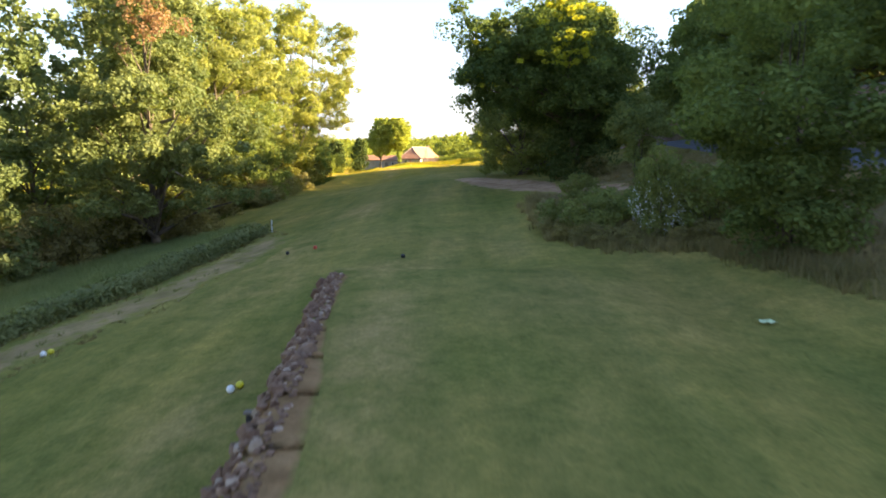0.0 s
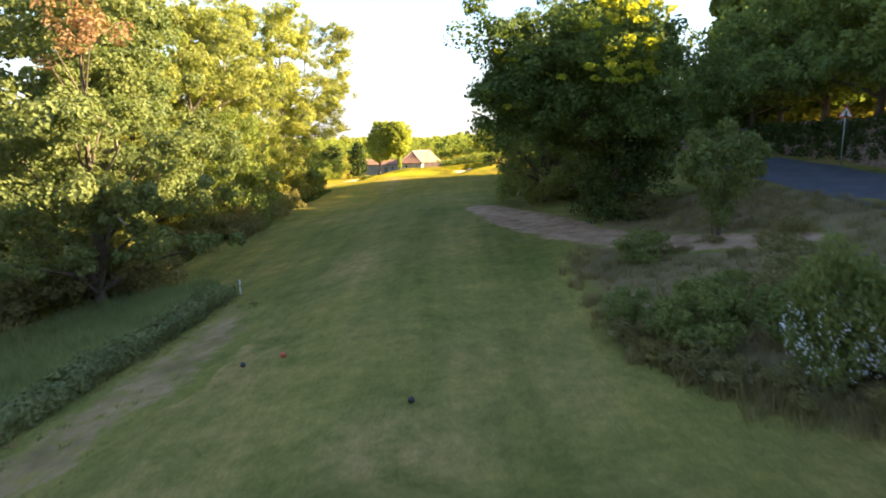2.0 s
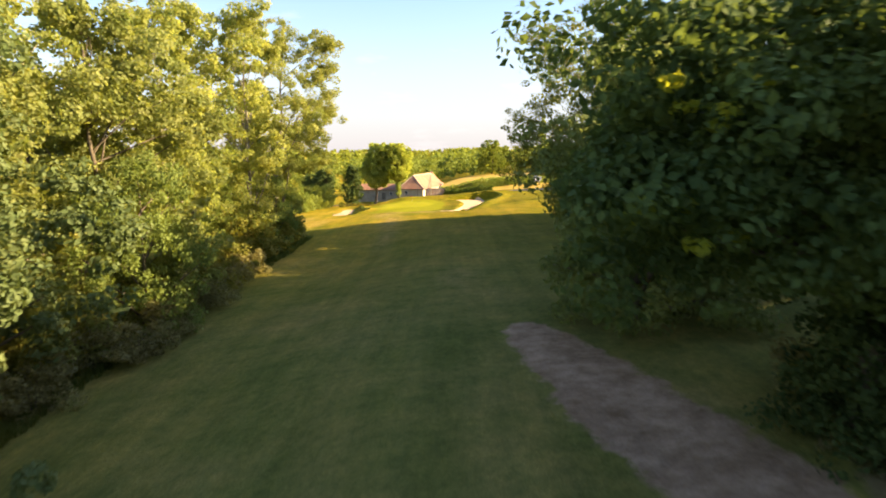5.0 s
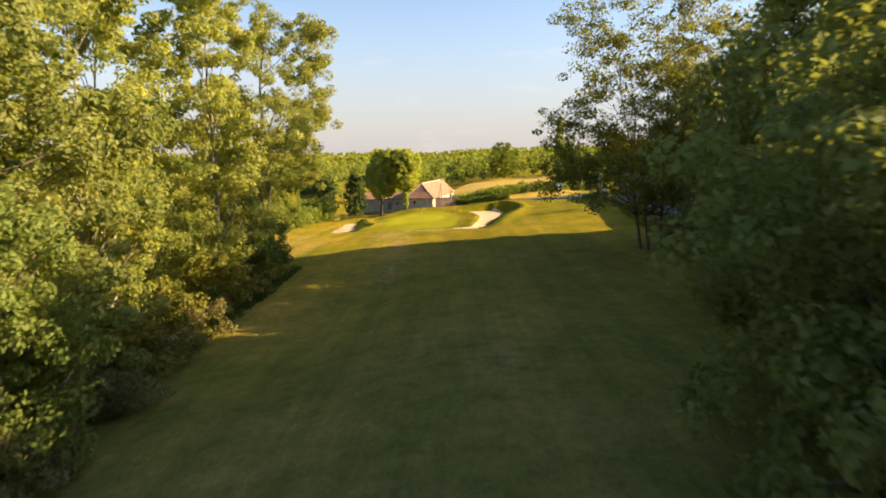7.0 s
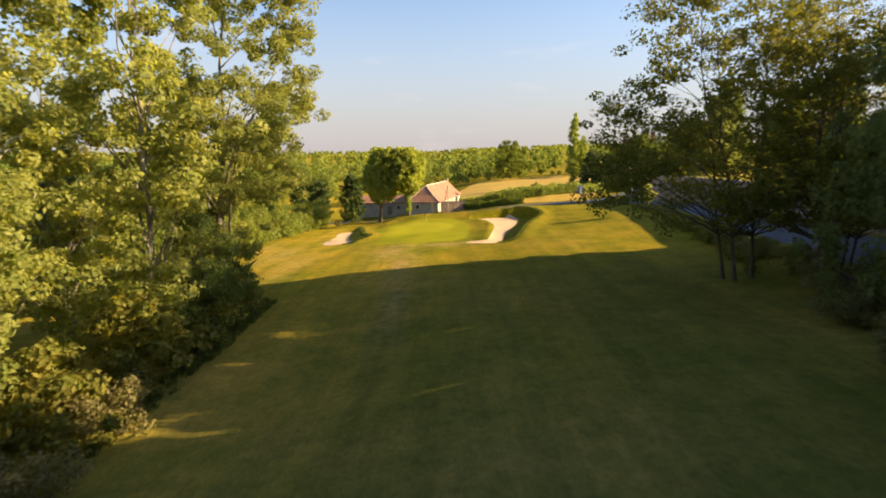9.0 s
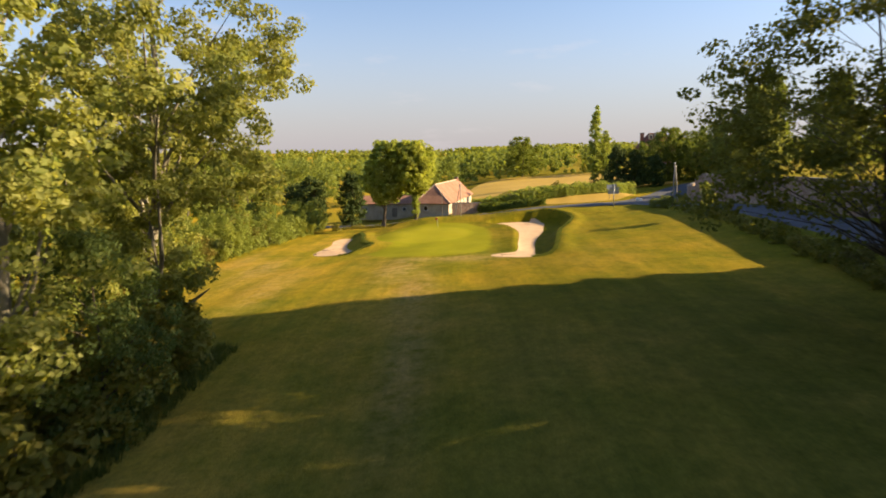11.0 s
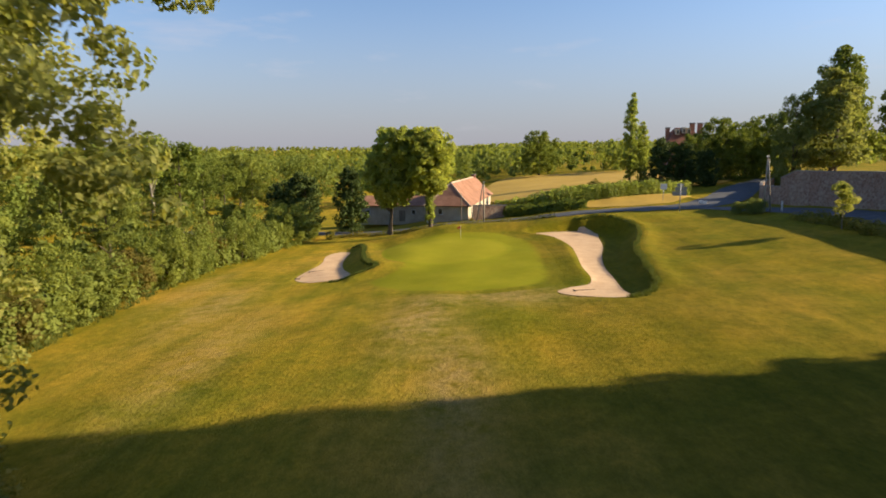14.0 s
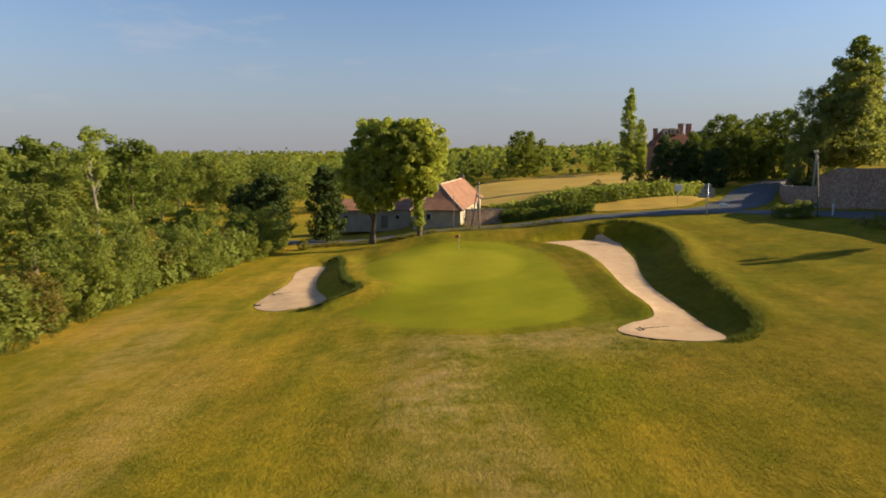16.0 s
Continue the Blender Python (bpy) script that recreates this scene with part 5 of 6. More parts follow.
def lane_wall(name, line, tops, thick, mat, label):
    """A masonry wall along a plan line with a coping, standing in the ground."""
    line = np.asarray(line, float)
    n = 60
    t = np.linspace(0, 1, n)
    cum = np.concatenate([[0], np.cumsum(np.linalg.norm(np.diff(line, axis=0), axis=1))])
    x, y = np.interp(t * cum[-1], cum, line[:, 0]), np.interp(t * cum[-1], cum, line[:, 1])
    top = np.interp(t * cum[-1], cum, tops) + 0.05 * np.sin(np.arange(n) * 1.3)
    d = np.stack([np.gradient(x), np.gradient(y)], 1)
    d /= np.linalg.norm(d, axis=1)[:, None]
    side = np.stack([-d[:, 1], d[:, 0]], 1)
    foot = land(x + side[:, 0] * 1.2, y + side[:, 1] * 1.2) - 0.6

    def strip(lo, hi, half):
        v = []
        for i in range(n):
            a, b = np.array([x[i], y[i]]) + side[i] * half, np.array([x[i], y[i]]) - side[i] * half
            v += [(*a, lo[i]), (*a, hi[i]), (*b, hi[i]), (*b, lo[i])]
        f = [(4 * i + j, 4 * i + 4 + j, 4 * i + 4 + (j + 1) % 4, 4 * i + (j + 1) % 4) for i in range(n - 1) for j in range(4)]
        return np.array(v), f + [(3, 2, 1, 0), (4 * n - 4, 4 * n - 3, 4 * n - 2, 4 * n - 1)]

    ob = tagged(new(name, mesh_of(name, *strip(foot, top, thick / 2), mat)), label, "wall", kind="structure")
    part("coping", mesh_of("coping", *strip(top + 0.004, top + 0.13, thick / 2 + 0.06), COPING), ob)
    return ob


EAST_LINE = np.concatenate([WALL_LINE[:-1], np.array([(34.9, 181.0), (35.0, 183.8)])]) + np.array([0.05, 0])
lane_wall("wall_east", EAST_LINE, np.interp(EAST_LINE[:, 1], (40, 170, 181, 183.8), (8.6, 7.6, 7.3, 6.2)), 0.5, STONE, "tall old stone wall along the lane")
lane_wall("wall_corner", [(35.2, 184.1), (35.9, 189), (38.5, 197), (44, 208), (52, 220)], [5.0, 4.8, 4.5, 4.5, 4.7], 0.4, STONE, "low old stone wall at the lane bend")
# ivy that hangs over the wall by the road sign
rng = np.random.default_rng(21)
iv = np.array([(np.interp(y, WALL_LINE[:, 1], WALL_LINE[:, 0]) - 0.28 - rng.uniform(0, 0.12), y, 8.55 - 2.4 * rng.uniform() ** 1.6) for y in rng.uniform(43.5, 66, 330)])
ivy = thing("ivy", "dark ivy hanging over the stone wall", "ivy")
part("leaves", mesh_of("leaves", *leaf_quads(rng, iv, np.full(len(iv), 0.34), 26, 0.15, 0.1, 1.0), LEAF_YEW), ivy)


def road_sign(x, y):
    z = gz(x, y)
    ob = thing("warning_sign", "triangular red and white warning sign on a steel post", "road sign", (x, y, z))
    part("post", mesh_of("post", *rod((0, 0, -0.2), (0, 0, 3.85), 0.04), STEEL, True), ob)
    for name, s, dy, mat in (("plate", 0.52, 0.0, SIGN_RED), ("face", 0.38, -0.018, WHITE)):
        bm = bmesh.new()
        pts = [bm.verts.new((s * math.cos(a), -0.05 + dy, 3.25 + s * math.sin(a))) for a in (math.pi / 2, math.pi * 7 / 6, math.pi * 11 / 6)]
        bm.faces.new(pts)
        r = bmesh.ops.extrude_face_region(bm, geom=bm.faces[:])
        bmesh.ops.translate(bm, vec=(0, 0.014, 0), verts=[g for g in r["geom"] if isinstance(g, bmesh.types.BMVert)])
        bmesh.ops.recalc_face_normals(bm, faces=bm.faces[:])
        part(name, bm, ob, mat=mat)
    bar = part("symbol", boxed((0.10, 0.01, 0.26), (0, -0.078, 3.14), 0.004), ob, "plain dark symbol", BLACK)
    part("symbol", boxed((0.22, 0.01, 0.07), (0, -0.078, 3.06), 0.004), ob, "plain dark symbol", BLACK)
    ob.rotation_euler = (0, 0, radians(-20))
    return ob


road_sign(24.6, 47.3)


def direction_sign(x, y):
    z = gz(x, y)
    ob = thing("direction_sign", "grey direction sign seen from behind on a post", "road sign", (x, y, z))
    part("post", mesh_of("post", *rod((0, 0, -0.2), (0, 0, 3.9), 0.07), STEEL, True), ob)
    part("panel", boxed((1.9, 0.06, 0.6), (-0.1, 0.09, 2.2), 0.02), ob, mat=SIGN_BACK)
    part("panel", boxed((1.6, 0.06, 0.5), (0.05, 0.09, 2.86), 0.02), ob, mat=SIGN_BACK)
    part("panel", boxed((0.9, 0.06, 0.42), (0.0, 0.09, 3.42), 0.02), ob, mat=SIGN_BACK)
    return ob


direction_sign(20.0, 181)
plate = thing("small_sign", "small white plate on a thin post by the hedge", "road sign", (23.6, 199, gz(23.6, 199)))
part("post", mesh_of("post", *rod((0, 0, -0.2), (0, 0, 2.9), 0.045), STEEL, True), plate)
part("plate", boxed((1.1, 0.05, 0.95), (0, -0.06, 2.0), 0.02), plate, mat=WHITE)
barrier = thing("road_barrier", "short white concrete barrier at the junction", "barrier", (28.2, 194, gz(28.5, 192)))
for dx, h in ((-0.35, 0.75), (0.4, 0.6)):
    part("block", boxed((0.6, 0.3, h * 0.8), (dx * 0.75, dx * -0.25, -0.05), 0.05), barrier, mat=WHITE)


def pole_pair(x, y, height, turn, spread=1.3):
    """An A-shaped pair of wooden utility poles with insulators."""
    z = gz(x, y)
    ob = thing("utility_pole", "weathered wooden utility pole with a leaning brace", "utility pole", (x, y, z))
    part("pole", mesh_of("pole", *rod((0, 0, -0.4), (0.12, 0, height), 0.12, 0.08), PALE_WOOD, True), ob)
    part("brace", mesh_of("brace", *rod((spread, 0, -0.4), (0.22, 0, height * 0.93), 0.11, 0.07), PALE_WOOD, True), ob)
    part("bolt", mesh_of("bolt", *rod((-0.05, 0, height * 0.9), (0.4, 0, height * 0.9), 0.035), STEEL, True), ob)
    part("crossarm", boxed((0.1, 0.75, 0.1), (0.1, 0, height - 0.35), 0.015), ob, mat=WOOD)
    for dy in (-0.3, 0.0, 0.3):
        part("insulator", mesh_of("insulator", *rod((0.1, dy, height - 0.24), (0.1, dy, height - 0.05), 0.05, 0.03), WHITE, True), ob, "white insulator")
    ob.rotation_euler = (0, 0, radians(turn))
    return ob


pole_pair(26.9, 172, 6.9, 0, 0.9)
pole_pair(-6.3, 192.2, 6.6, 180)
post = thing("post", "single thin brown post beside the lane", "post", (-9.9, 191.5, gz(-9.9, 191.5)))
part("shaft", mesh_of("shaft", *rod((0, 0, -0.3), (0, 0, 4.9), 0.07, 0.05), WOOD, True), post)
marker = thing("lane_marker", "short white marker post on the lane verge", "post", (28.6, 171, gz(28.6, 171)))
part("shaft", boxed((0.16, 0.16, 1.5), (0, 0, -0.1), 0.03), marker, mat=WHITE)
for x, y, s in ((25.6, 171.3, 1.15), (26.6, 173.2, 0.95), (24.6, 173.4, 0.9)):
    tagged(place(box_bush, x, y, gz(x, y) - 0.05, x * 50, s), "rounded green bush at the foot of a pole")
tagged(place(shrub[0], -29.5, 187, gz(-29.5, 187) - 0.05, 10, 0.42), "small round bush at the hedgerow end")


def prism(points, y0, y1):
    """A block with the outline points (x, z) between y0 and y1."""
    n = len(points)
    v = [(x, y0, z) for x, z in points] + [(x, y1, z) for x, z in points]
    return v, [tuple(range(n)), tuple(range(2 * n - 1, n - 1, -1))] + [(i, i + n, (i + 1) % n + n, (i + 1) % n) for i in range(n)]


def slab(corners, thick):
    """A roof plane of some thickness from its corners."""
    c = [Vector(p) for p in corners]
    nrm = (c[1] - c[0]).cross(c[2] - c[0]).normalized()
    if nrm.z < 0:
        nrm = -nrm
    n = len(c)
    v = [tuple(p) for p in c] + [tuple(p + nrm * thick) for p in c]
    return v, [tuple(range(n - 1, -1, -1)), tuple(range(n, 2 * n))] + [(i, (i + 1) % n, (i + 1) % n + n, i + n) for i in range(n)]


def window(parent, x, y, z, w, h, face):
    """A window with frame, sill and pane in a wall that looks along face ('y' or 'x')."""
    t = 0.0 if face == "y" else math.pi / 2
    ob = part("window", boxed((w, 0.1, h), (0, 0, 0), 0.01, t), parent, mat=WHITE)
    ob.location = (x, y, z)
    off = (0, -0.055, 0.08) if face == "y" else (0.055, 0, 0.08)
    part("pane", boxed((w - 0.16, 0.02, h - 0.16), off, 0.004, t), ob, mat=DARK_GLASS)
    part("sill", boxed((w + 0.2, 0.22, 0.07), (0, 0, -0.075), 0.01, t), ob, "stone window sill", COPING)
    return ob


def cottage():
    """Long farmhouse: a steep tiled roof with a hipped near end. Local y runs along the ridge."""
    ob = thing("house", "long old farmhouse with a steep red tiled roof", "house", (-12.2, 197.9, -1.15))
    ob.rotation_euler = (0, 0, radians(-9.6))
    w, d, e, r, o = 3.5, 31.0, 2.4, 5.9, 0.45
    lo = e - 0.1
    part("wall", mesh_of("wall", *prism([(-w, -0.6), (w, -0.6), (w, e), (-w, e)], 0, d), RENDERED), ob)
    part("gable", mesh_of("gable", *prism([(-w, e), (w, e), (0, r - 0.25)], d - 0.35, d), RENDERED), ob, "pale gable wall")
    for sgn in (1, -1):
        k, m = w * 0.62 * sgn, r - (r - lo) * 0.6
        h = 3.6 * 0.62 - 0.3
        near = (k, 3.3 - h, m)
        c = [near, (k, d + 0.3, m), (0, d + 0.3, r), (0, 3.3, r)]
        part("roof_side", mesh_of("roof_side", *slab(c if sgn > 0 else c[::-1], 0.14), TILE), ob, "red tiled roof slope")
        c = [((w + o) * sgn, -o, lo), ((w + o) * sgn, d + 0.3, lo), (k, d + 0.3, m), near]
        part("roof_foot", mesh_of("roof_foot", *slab(c if sgn > 0 else c[::-1], 0.14), TILE), ob, "flared tiled eaves")
    h = 3.6 * 0.62 - 0.3
    k, m = w * 0.62, r - (r - lo) * 0.6
    part("roof_hip", mesh_of("roof_hip", *slab([(-k, 3.3 - h, m), (k, 3.3 - h, m), (0, 3.3, r)], 0.14), TILE), ob, "red tiled hip")
    part("hip_foot", mesh_of("hip_foot", *slab([(-w - o, -o, lo), (w + o, -o, lo), (k, 3.3 - h, m), (-k, 3.3 - h, m)], 0.14), TILE), ob, "flared tiled eaves")
    for p in ([(w + o, -o, lo + 0.1), (k, 3.3 - h, m + 0.1), (0, 3.3, r + 0.1)], [(-w - o, -o, lo + 0.1), (-k, 3.3 - h, m + 0.1), (0, 3.3, r + 0.1)], [(0, 3.3, r + 0.12), (0, 16, r + 0.1), (0, d + 0.3, r + 0.12)]):
        part("ridge_tile", mesh_of("ridge_tile", *tube(p, (0.15, 0.15, 0.15), 8), RIDGE, True), ob, "pale mortared ridge tiles")
    ch = part("chimney", boxed((0.7, 0.9, 1.0), (0, d - 1.6, r - 0.4), 0.03), ob, mat=BRICK)
    part("cap", boxed((0.85, 1.05, 0.12), (0, d - 1.6, r + 0.61), 0.02), ch, mat=COPING)
    window(ob, -1.2, -0.02, 0.9, 0.8, 1.0, "y")
    for y in (3.5, 9.0, 14.5, 24.0):
        window(ob, w + 0.02, y, 0.9, 0.8, 1.0, "x")
    for y in (6.3, 19.0):
        door = part("door", boxed((0.1, 1.0, 2.0), (w + 0.03, y, 0), 0.01), ob, mat=WOOD)
        part("handle", boxed((0.05, 0.12, 0.03), (w + 0.1, y + 0.35, 1.0), 0.005), door, mat=STEEL)
    return ob


cottage()
lane_wall("wall_garden", [(-8.0, 196.6), (-5.2, 197.2), (-2.4, 197.9)], [1.35, 1.35, 1.25], 0.35, STONE, "low rough stone wall in front of the farmhouse yard")


def barn():
    ob = thing("outbuilding", "long low outbuilding with a red tiled roof", "building", (-22.0, 206.5, -2.3))
    x0, x1, d, e, r = -6.4, 5.4, 5.5, 2.95, 4.35
    part("wall", mesh_of("wall", [(a, b, c) for c in (-0.6, e) for a, b in ((x0, 0), (x1, 0), (x1, d), (x0, d))], [(3, 2, 1, 0), (4, 5, 6, 7), (0, 1, 5, 4), (1, 2, 6, 5), (2, 3, 7, 6), (3, 0, 4, 7)], RENDERED), ob)
    for sgn in (0, 1):
        y0, y1 = (-0.35, d / 2) if sgn == 0 else (d + 0.35, d / 2)
        c = [(x0 - 0.3, y0, e - 0.2), (x1 + 0.3, y0, e - 0.2), (x1 + 0.3, y1, r), (x0 - 0.3, y1, r)]
        part("roof_side", mesh_of("roof_side", *slab(c, 0.13), TILE), ob, "red tiled roof slope")
    for sx in (x0, x1):
        v = [(sx, 0, e), (sx, d, e), (sx, d / 2, r - 0.1), (sx + (0.2 if sx < 0 else -0.2), 0, e), (sx + (0.2 if sx < 0 else -0.2), d, e), (sx + (0.2 if sx < 0 else -0.2), d / 2, r - 0.1)]
        part("gable", mesh_of("gable", v, [(0, 1, 2), (5, 4, 3), (0, 3, 4, 1), (1, 4, 5, 2), (2, 5, 3, 0)], RENDERED), ob)
    for x in (-4.8, -0.5, 3.5):
        window(ob, x, -0.02, 1.3, 0.8, 0.8, "y")
    part("door", boxed((1.1, 0.1, 2.0), (1.4, -0.02, 0), 0.01), ob, mat=WOOD)
    return ob


barn()


def manor():
    ob = thing("manor_house", "distant brick manor with a steep roof and tall chimneys", "house", (82, 362, 3.0))
    part("wall", boxed((15, 10, 11.5), (1.6, 0, -1), 0.05), ob, mat=BRICK)
    v = [(-6.3, -5.4, 10.5), (9.5, -5.4, 10.5), (9.5, 5.4, 10.5), (-6.3, 5.4, 10.5), (-1.2, -0.8, 17.2), (5.0, -0.8, 17.2), (5.0, 0.8, 17.2), (-1.2, 0.8, 17.2)]
    part("roof", mesh_of("roof", v, [(3, 2, 1, 0), (4, 5, 6, 7), (0, 1, 5, 4), (1, 2, 6, 5), (2, 3, 7, 6), (3, 0, 4, 7)], SLATE_RED), ob, "steep dark red roof")
    for x, y, top, wd in ((-4.4, 0, 17.0, 1.5), (5.2, -1.6, 18.8, 1.8), (8.9, -0.5, 18.8, 1.9)):
        ch = part("chimney", boxed((wd, 1.3, top - 10.0), (x, y, 10.0), 0.05), ob, mat=BRICK)
        part("cap", boxed((wd + 0.25, 1.55, 0.35), (x, y, top + 0.004), 0.05), ch, mat=COPING)
    for x, z in ((-1.4, 14.2), (1.2, 14.8), (3.2, 14.6)):
        dm = part("dormer", boxed((1.5, 2.6, 2.4), (x, -2.6, z), 0.05), ob, "pale stone dormer", RENDERED)
        part("pane", boxed((0.8, 0.05, 1.3), (x, -3.93, z + 0.4), 0.01), dm, mat=DARK_GLASS)
    for x in (-5, -1.7, 1.7, 5):
        for z in (1.5, 5.2):
            window(ob, x, -5.05, z, 1.2, 2.0, "y")
    return ob


manor()
gate = thing("field_gate", "weathered wooden gate beside the cottage", "gate", (-2.0, 201.5, gz(-2.0, 201.5)))
for x in (-1.6, 1.6):
    part("gatepost", boxed((0.22, 0.22, 2.3), (x, 0, -0.3), 0.03), gate, mat=WOOD)
for z in (0.3, 0.75, 1.2, 1.65):
    part("rail", boxed((3.0, 0.06, 0.14), (0, 0, z), 0.01), gate, mat=WOOD)


# ---- golf things ----
def uv_ball(r, squash=1.0, at=(0, 0, 0)):
    bm = bmesh.new()
    bmesh.ops.create_uvsphere(bm, u_segments=20, v_segments=12, radius=r)
    bmesh.ops.scale(bm, vec=(1, 1, squash), verts=bm.verts)
    bmesh.ops.translate(bm, vec=at, verts=bm.verts)
    for f in bm.faces:
        f.smooth = True
    return bm


def tee_marker(x, y, mat, label, r=0.085):
    ob = thing("tee_marker", label, "tee marker", (x, y, gz(x, y)), "tee markers")
    part("ball", uv_ball(r, 1.0, (0, 0, r * 0.92)), ob, mat=mat)
    part("spike", mesh_of("spike", *rod((0, 0, r * 0.3), (0, 0, -0.15), 0.012, 0.006, 8), STEEL, True), ob)
    return ob


tee_marker(-4.12, 10.78, WHITE, "white plastic tee marker ball on the grass")
tee_marker(-3.99, 10.98, YELLOW, "yellow plastic tee marker ball beside a white one")
tee_marker(-10.86, 14.95, WHITE, "white plastic tee marker ball on the grass")
tee_marker(-10.72, 15.07, YELLOW, "yellow plastic tee marker ball beside a white one")
tee_marker(-1.35, 21.9, BLACK, "black tee marker ball on the front tee", 0.085)
tee_marker(-6.9, 26.0, BLACK, "black tee marker ball on the front tee", 0.085)
tee_marker(-5.7, 26.3, RED, "red tee marker ball on the front tee", 0.09)

stub = thing("tee_post", "short dark wooden post on the tee bank", "post", (-2.55, 7.3, gz(-2.55, 7.3)))
part("shaft", boxed((0.09, 0.09, 0.62), (0, 0, -0.15), 0.012), stub, mat=BLACK)
part("top", boxed((0.16, 0.12, 0.05), (0, 0, 0.474), 0.012), stub, mat=WOOD)
stake = thing("boundary_stake", "white painted boundary stake at the hedge end", "stake", (-11.1, 38.1, gz(-11.1, 38.1)))
part("shaft", boxed((0.07, 0.07, 0.95), (0, 0, -0.2), 0.01), stake, mat=WHITE)
part("tip", boxed((0.05, 0.05, 0.03), (0, 0, 0.752), 0.008), stake, mat=WHITE)

pin = thing("flagstick", "golf flagstick with a small red flag", "flag", (-10.0, 168.8, gz(-10.0, 168.8) + 0.08))
part("stick", mesh_of("stick", *rod((0, 0, -0.1), (0, 0, 1.5), 0.014, 0.01, 8), WHITE, True), pin)
bm = bmesh.new()
bmesh.ops.create_grid(bm, x_segments=8, y_segments=5, size=0.5)
for v in bm.verts:
    u, w = v.co.x + 0.5, v.co.y
    v.co = (-0.02 - 0.36 * u, 0.05 * math.sin(6 * u) * u, 1.34 + 0.26 * w - 0.1 * u * u)
bmesh.ops.solidify(bm, geom=bm.faces[:], thickness=0.006)
part("flag", bm, pin, mat=RED)
hole = thing("cup_ring", "white rim of the golf hole cup", "golf hole", (-10.0, 168.8, gz(-10.0, 168.8) + 0.1))
part("rim", mesh_of("rim", *tube([(0.054 * math.cos(a), 0.054 * math.sin(a), 0.02) for a in np.linspace(0, 6.2, 17)], np.full(17, 0.006), 5), WHITE, True), hole)


def rake(x, y, turn):
    z = float(ground_z(x, y, False)[0]) + 0.06
    ob = thing("bunker_rake", "wooden bunker rake lying on the sand", "rake", (x, y, z))
    part("handle", mesh_of("handle", *rod((0, 0, 0.02), (1.5, 0, 0.05), 0.018), WOOD, True), ob)
    part("head", boxed((0.05, 0.55, 0.05), (0, 0, 0), 0.01), ob, mat=BLACK)
    for i in range(8):
        part("tooth", mesh_of("tooth", *rod((0, -0.24 + i * 0.068, 0.0), (0.02, -0.24 + i * 0.068, -0.06), 0.008, 0.005, 6), BLACK), ob)
    ob.rotation_euler = (0, 0, radians(turn))
    return ob


rake(-25.0, 155.6, 30)
rake(-25.1, 151.6, 80)
rake(-2.3, 137.3, 10)

scrap = thing("paper_scrap", "crumpled pale green scrap lying on the grass", "litter", (6.8, 10.7, gz(6.8, 10.7) + 0.03))
bm = bmesh.new()
bmesh.ops.create_grid(bm, x_segments=6, y_segments=5, size=0.15)
for v in bm.verts:
    v.co.z = 0.05 * noise.noise(v.co * 14) + 0.04
    v.co.y *= 0.6
bmesh.ops.solidify(bm, geom=bm.faces[:], thickness=0.004)
part("sheet", bm, scrap, mat=plain("pale_green_paper", (0.5, 0.62, 0.36), (0.62, 0.72, 0.45), 20, 0.6))


# ---- rough grass and weeds ----
def tufts(name, label, spots, height, blades, mat, seed, spread=0.12):
    """Clumps of narrow blades, bent outwards."""
    r = np.random.default_rng(seed)
    p = np.repeat(np.asarray(spots, float), blades, axis=0)
    n = len(p)
    a = r.uniform(0, 6.283, n)
    q = p + np.stack([np.cos(a), np.sin(a)], 1) * spread * r.uniform(0.1, 1, n)[:, None]
    z = ground_z(q[:, 0], q[:, 1]) + 0.02
    h = height * r.uniform(0.5, 1.2, n)
    w = 0.014 + 0.012 * r.uniform(size=n)
    out = np.stack([np.cos(a), np.sin(a)], 1) * (h * r.uniform(0.15, 0.7, n))[:, None]
    sd = np.stack([-np.sin(a), np.cos(a)], 1) * w[:, None]
    v = np.stack([np.column_stack([q - sd, z - 0.05]), np.column_stack([q + sd, z - 0.05]), np.column_stack([q + out, z + h])], 1).reshape(-1, 3)
    return tagged(new(name, mesh_of(name, v, np.arange(n * 3).reshape(-1, 3), mat)), label, "grass", kind="stuff")


BLADE = leaf_mat("dry_blades", (0.12, 0.11, 0.045), (0.21, 0.175, 0.08), (0.33, 0.26, 0.14), 0.3)
BLADE_GREEN = leaf_mat("green_blades", (0.06, 0.09, 0.02), (0.10, 0.13, 0.03), (0.16, 0.17, 0.045), 0.3)
rng = np.random.default_rng(31)
cand = np.stack([rng.uniform(3.8, 17.5, 6000), rng.uniform(4, 46, 6000)], 1)
cand = cand[inside_by(cand[:, 0], cand[:, 1], BANK_CURVE) > 0.1]
cand = cand[inside_by(cand[:, 0], cand[:, 1], DIRT_CURVE) < -0.2][:2600]
tufts("rough_grass", "long dry unmown grass on the bank", cand, 0.34, 26, BLADE, 1, 0.2)
cand = np.stack([np.interp(np.linspace(0, 1, 420), (0, 0.3, 0.65, 1), (4.9, 5.9, 8.1, 9.3)), np.interp(np.linspace(0, 1, 420), (0, 0.3, 0.65, 1), (26.0, 21.0, 17.7, 12.0))], 1) + rng.normal(scale=0.45, size=(420, 2)) + np.array((0.5, 0.35))
tufts("brushwood", "ragged dry brush and stems along the bank edge", cand, 0.36, 26, BLADE, 8, 0.4)
cand = np.stack([rng.uniform(-15, -9, 5000), rng.uniform(4, 39, 5000)], 1)
cand = cand[inside_by(cand[:, 0], cand[:, 1], STRIP_CURVE) > 0.05][:700]
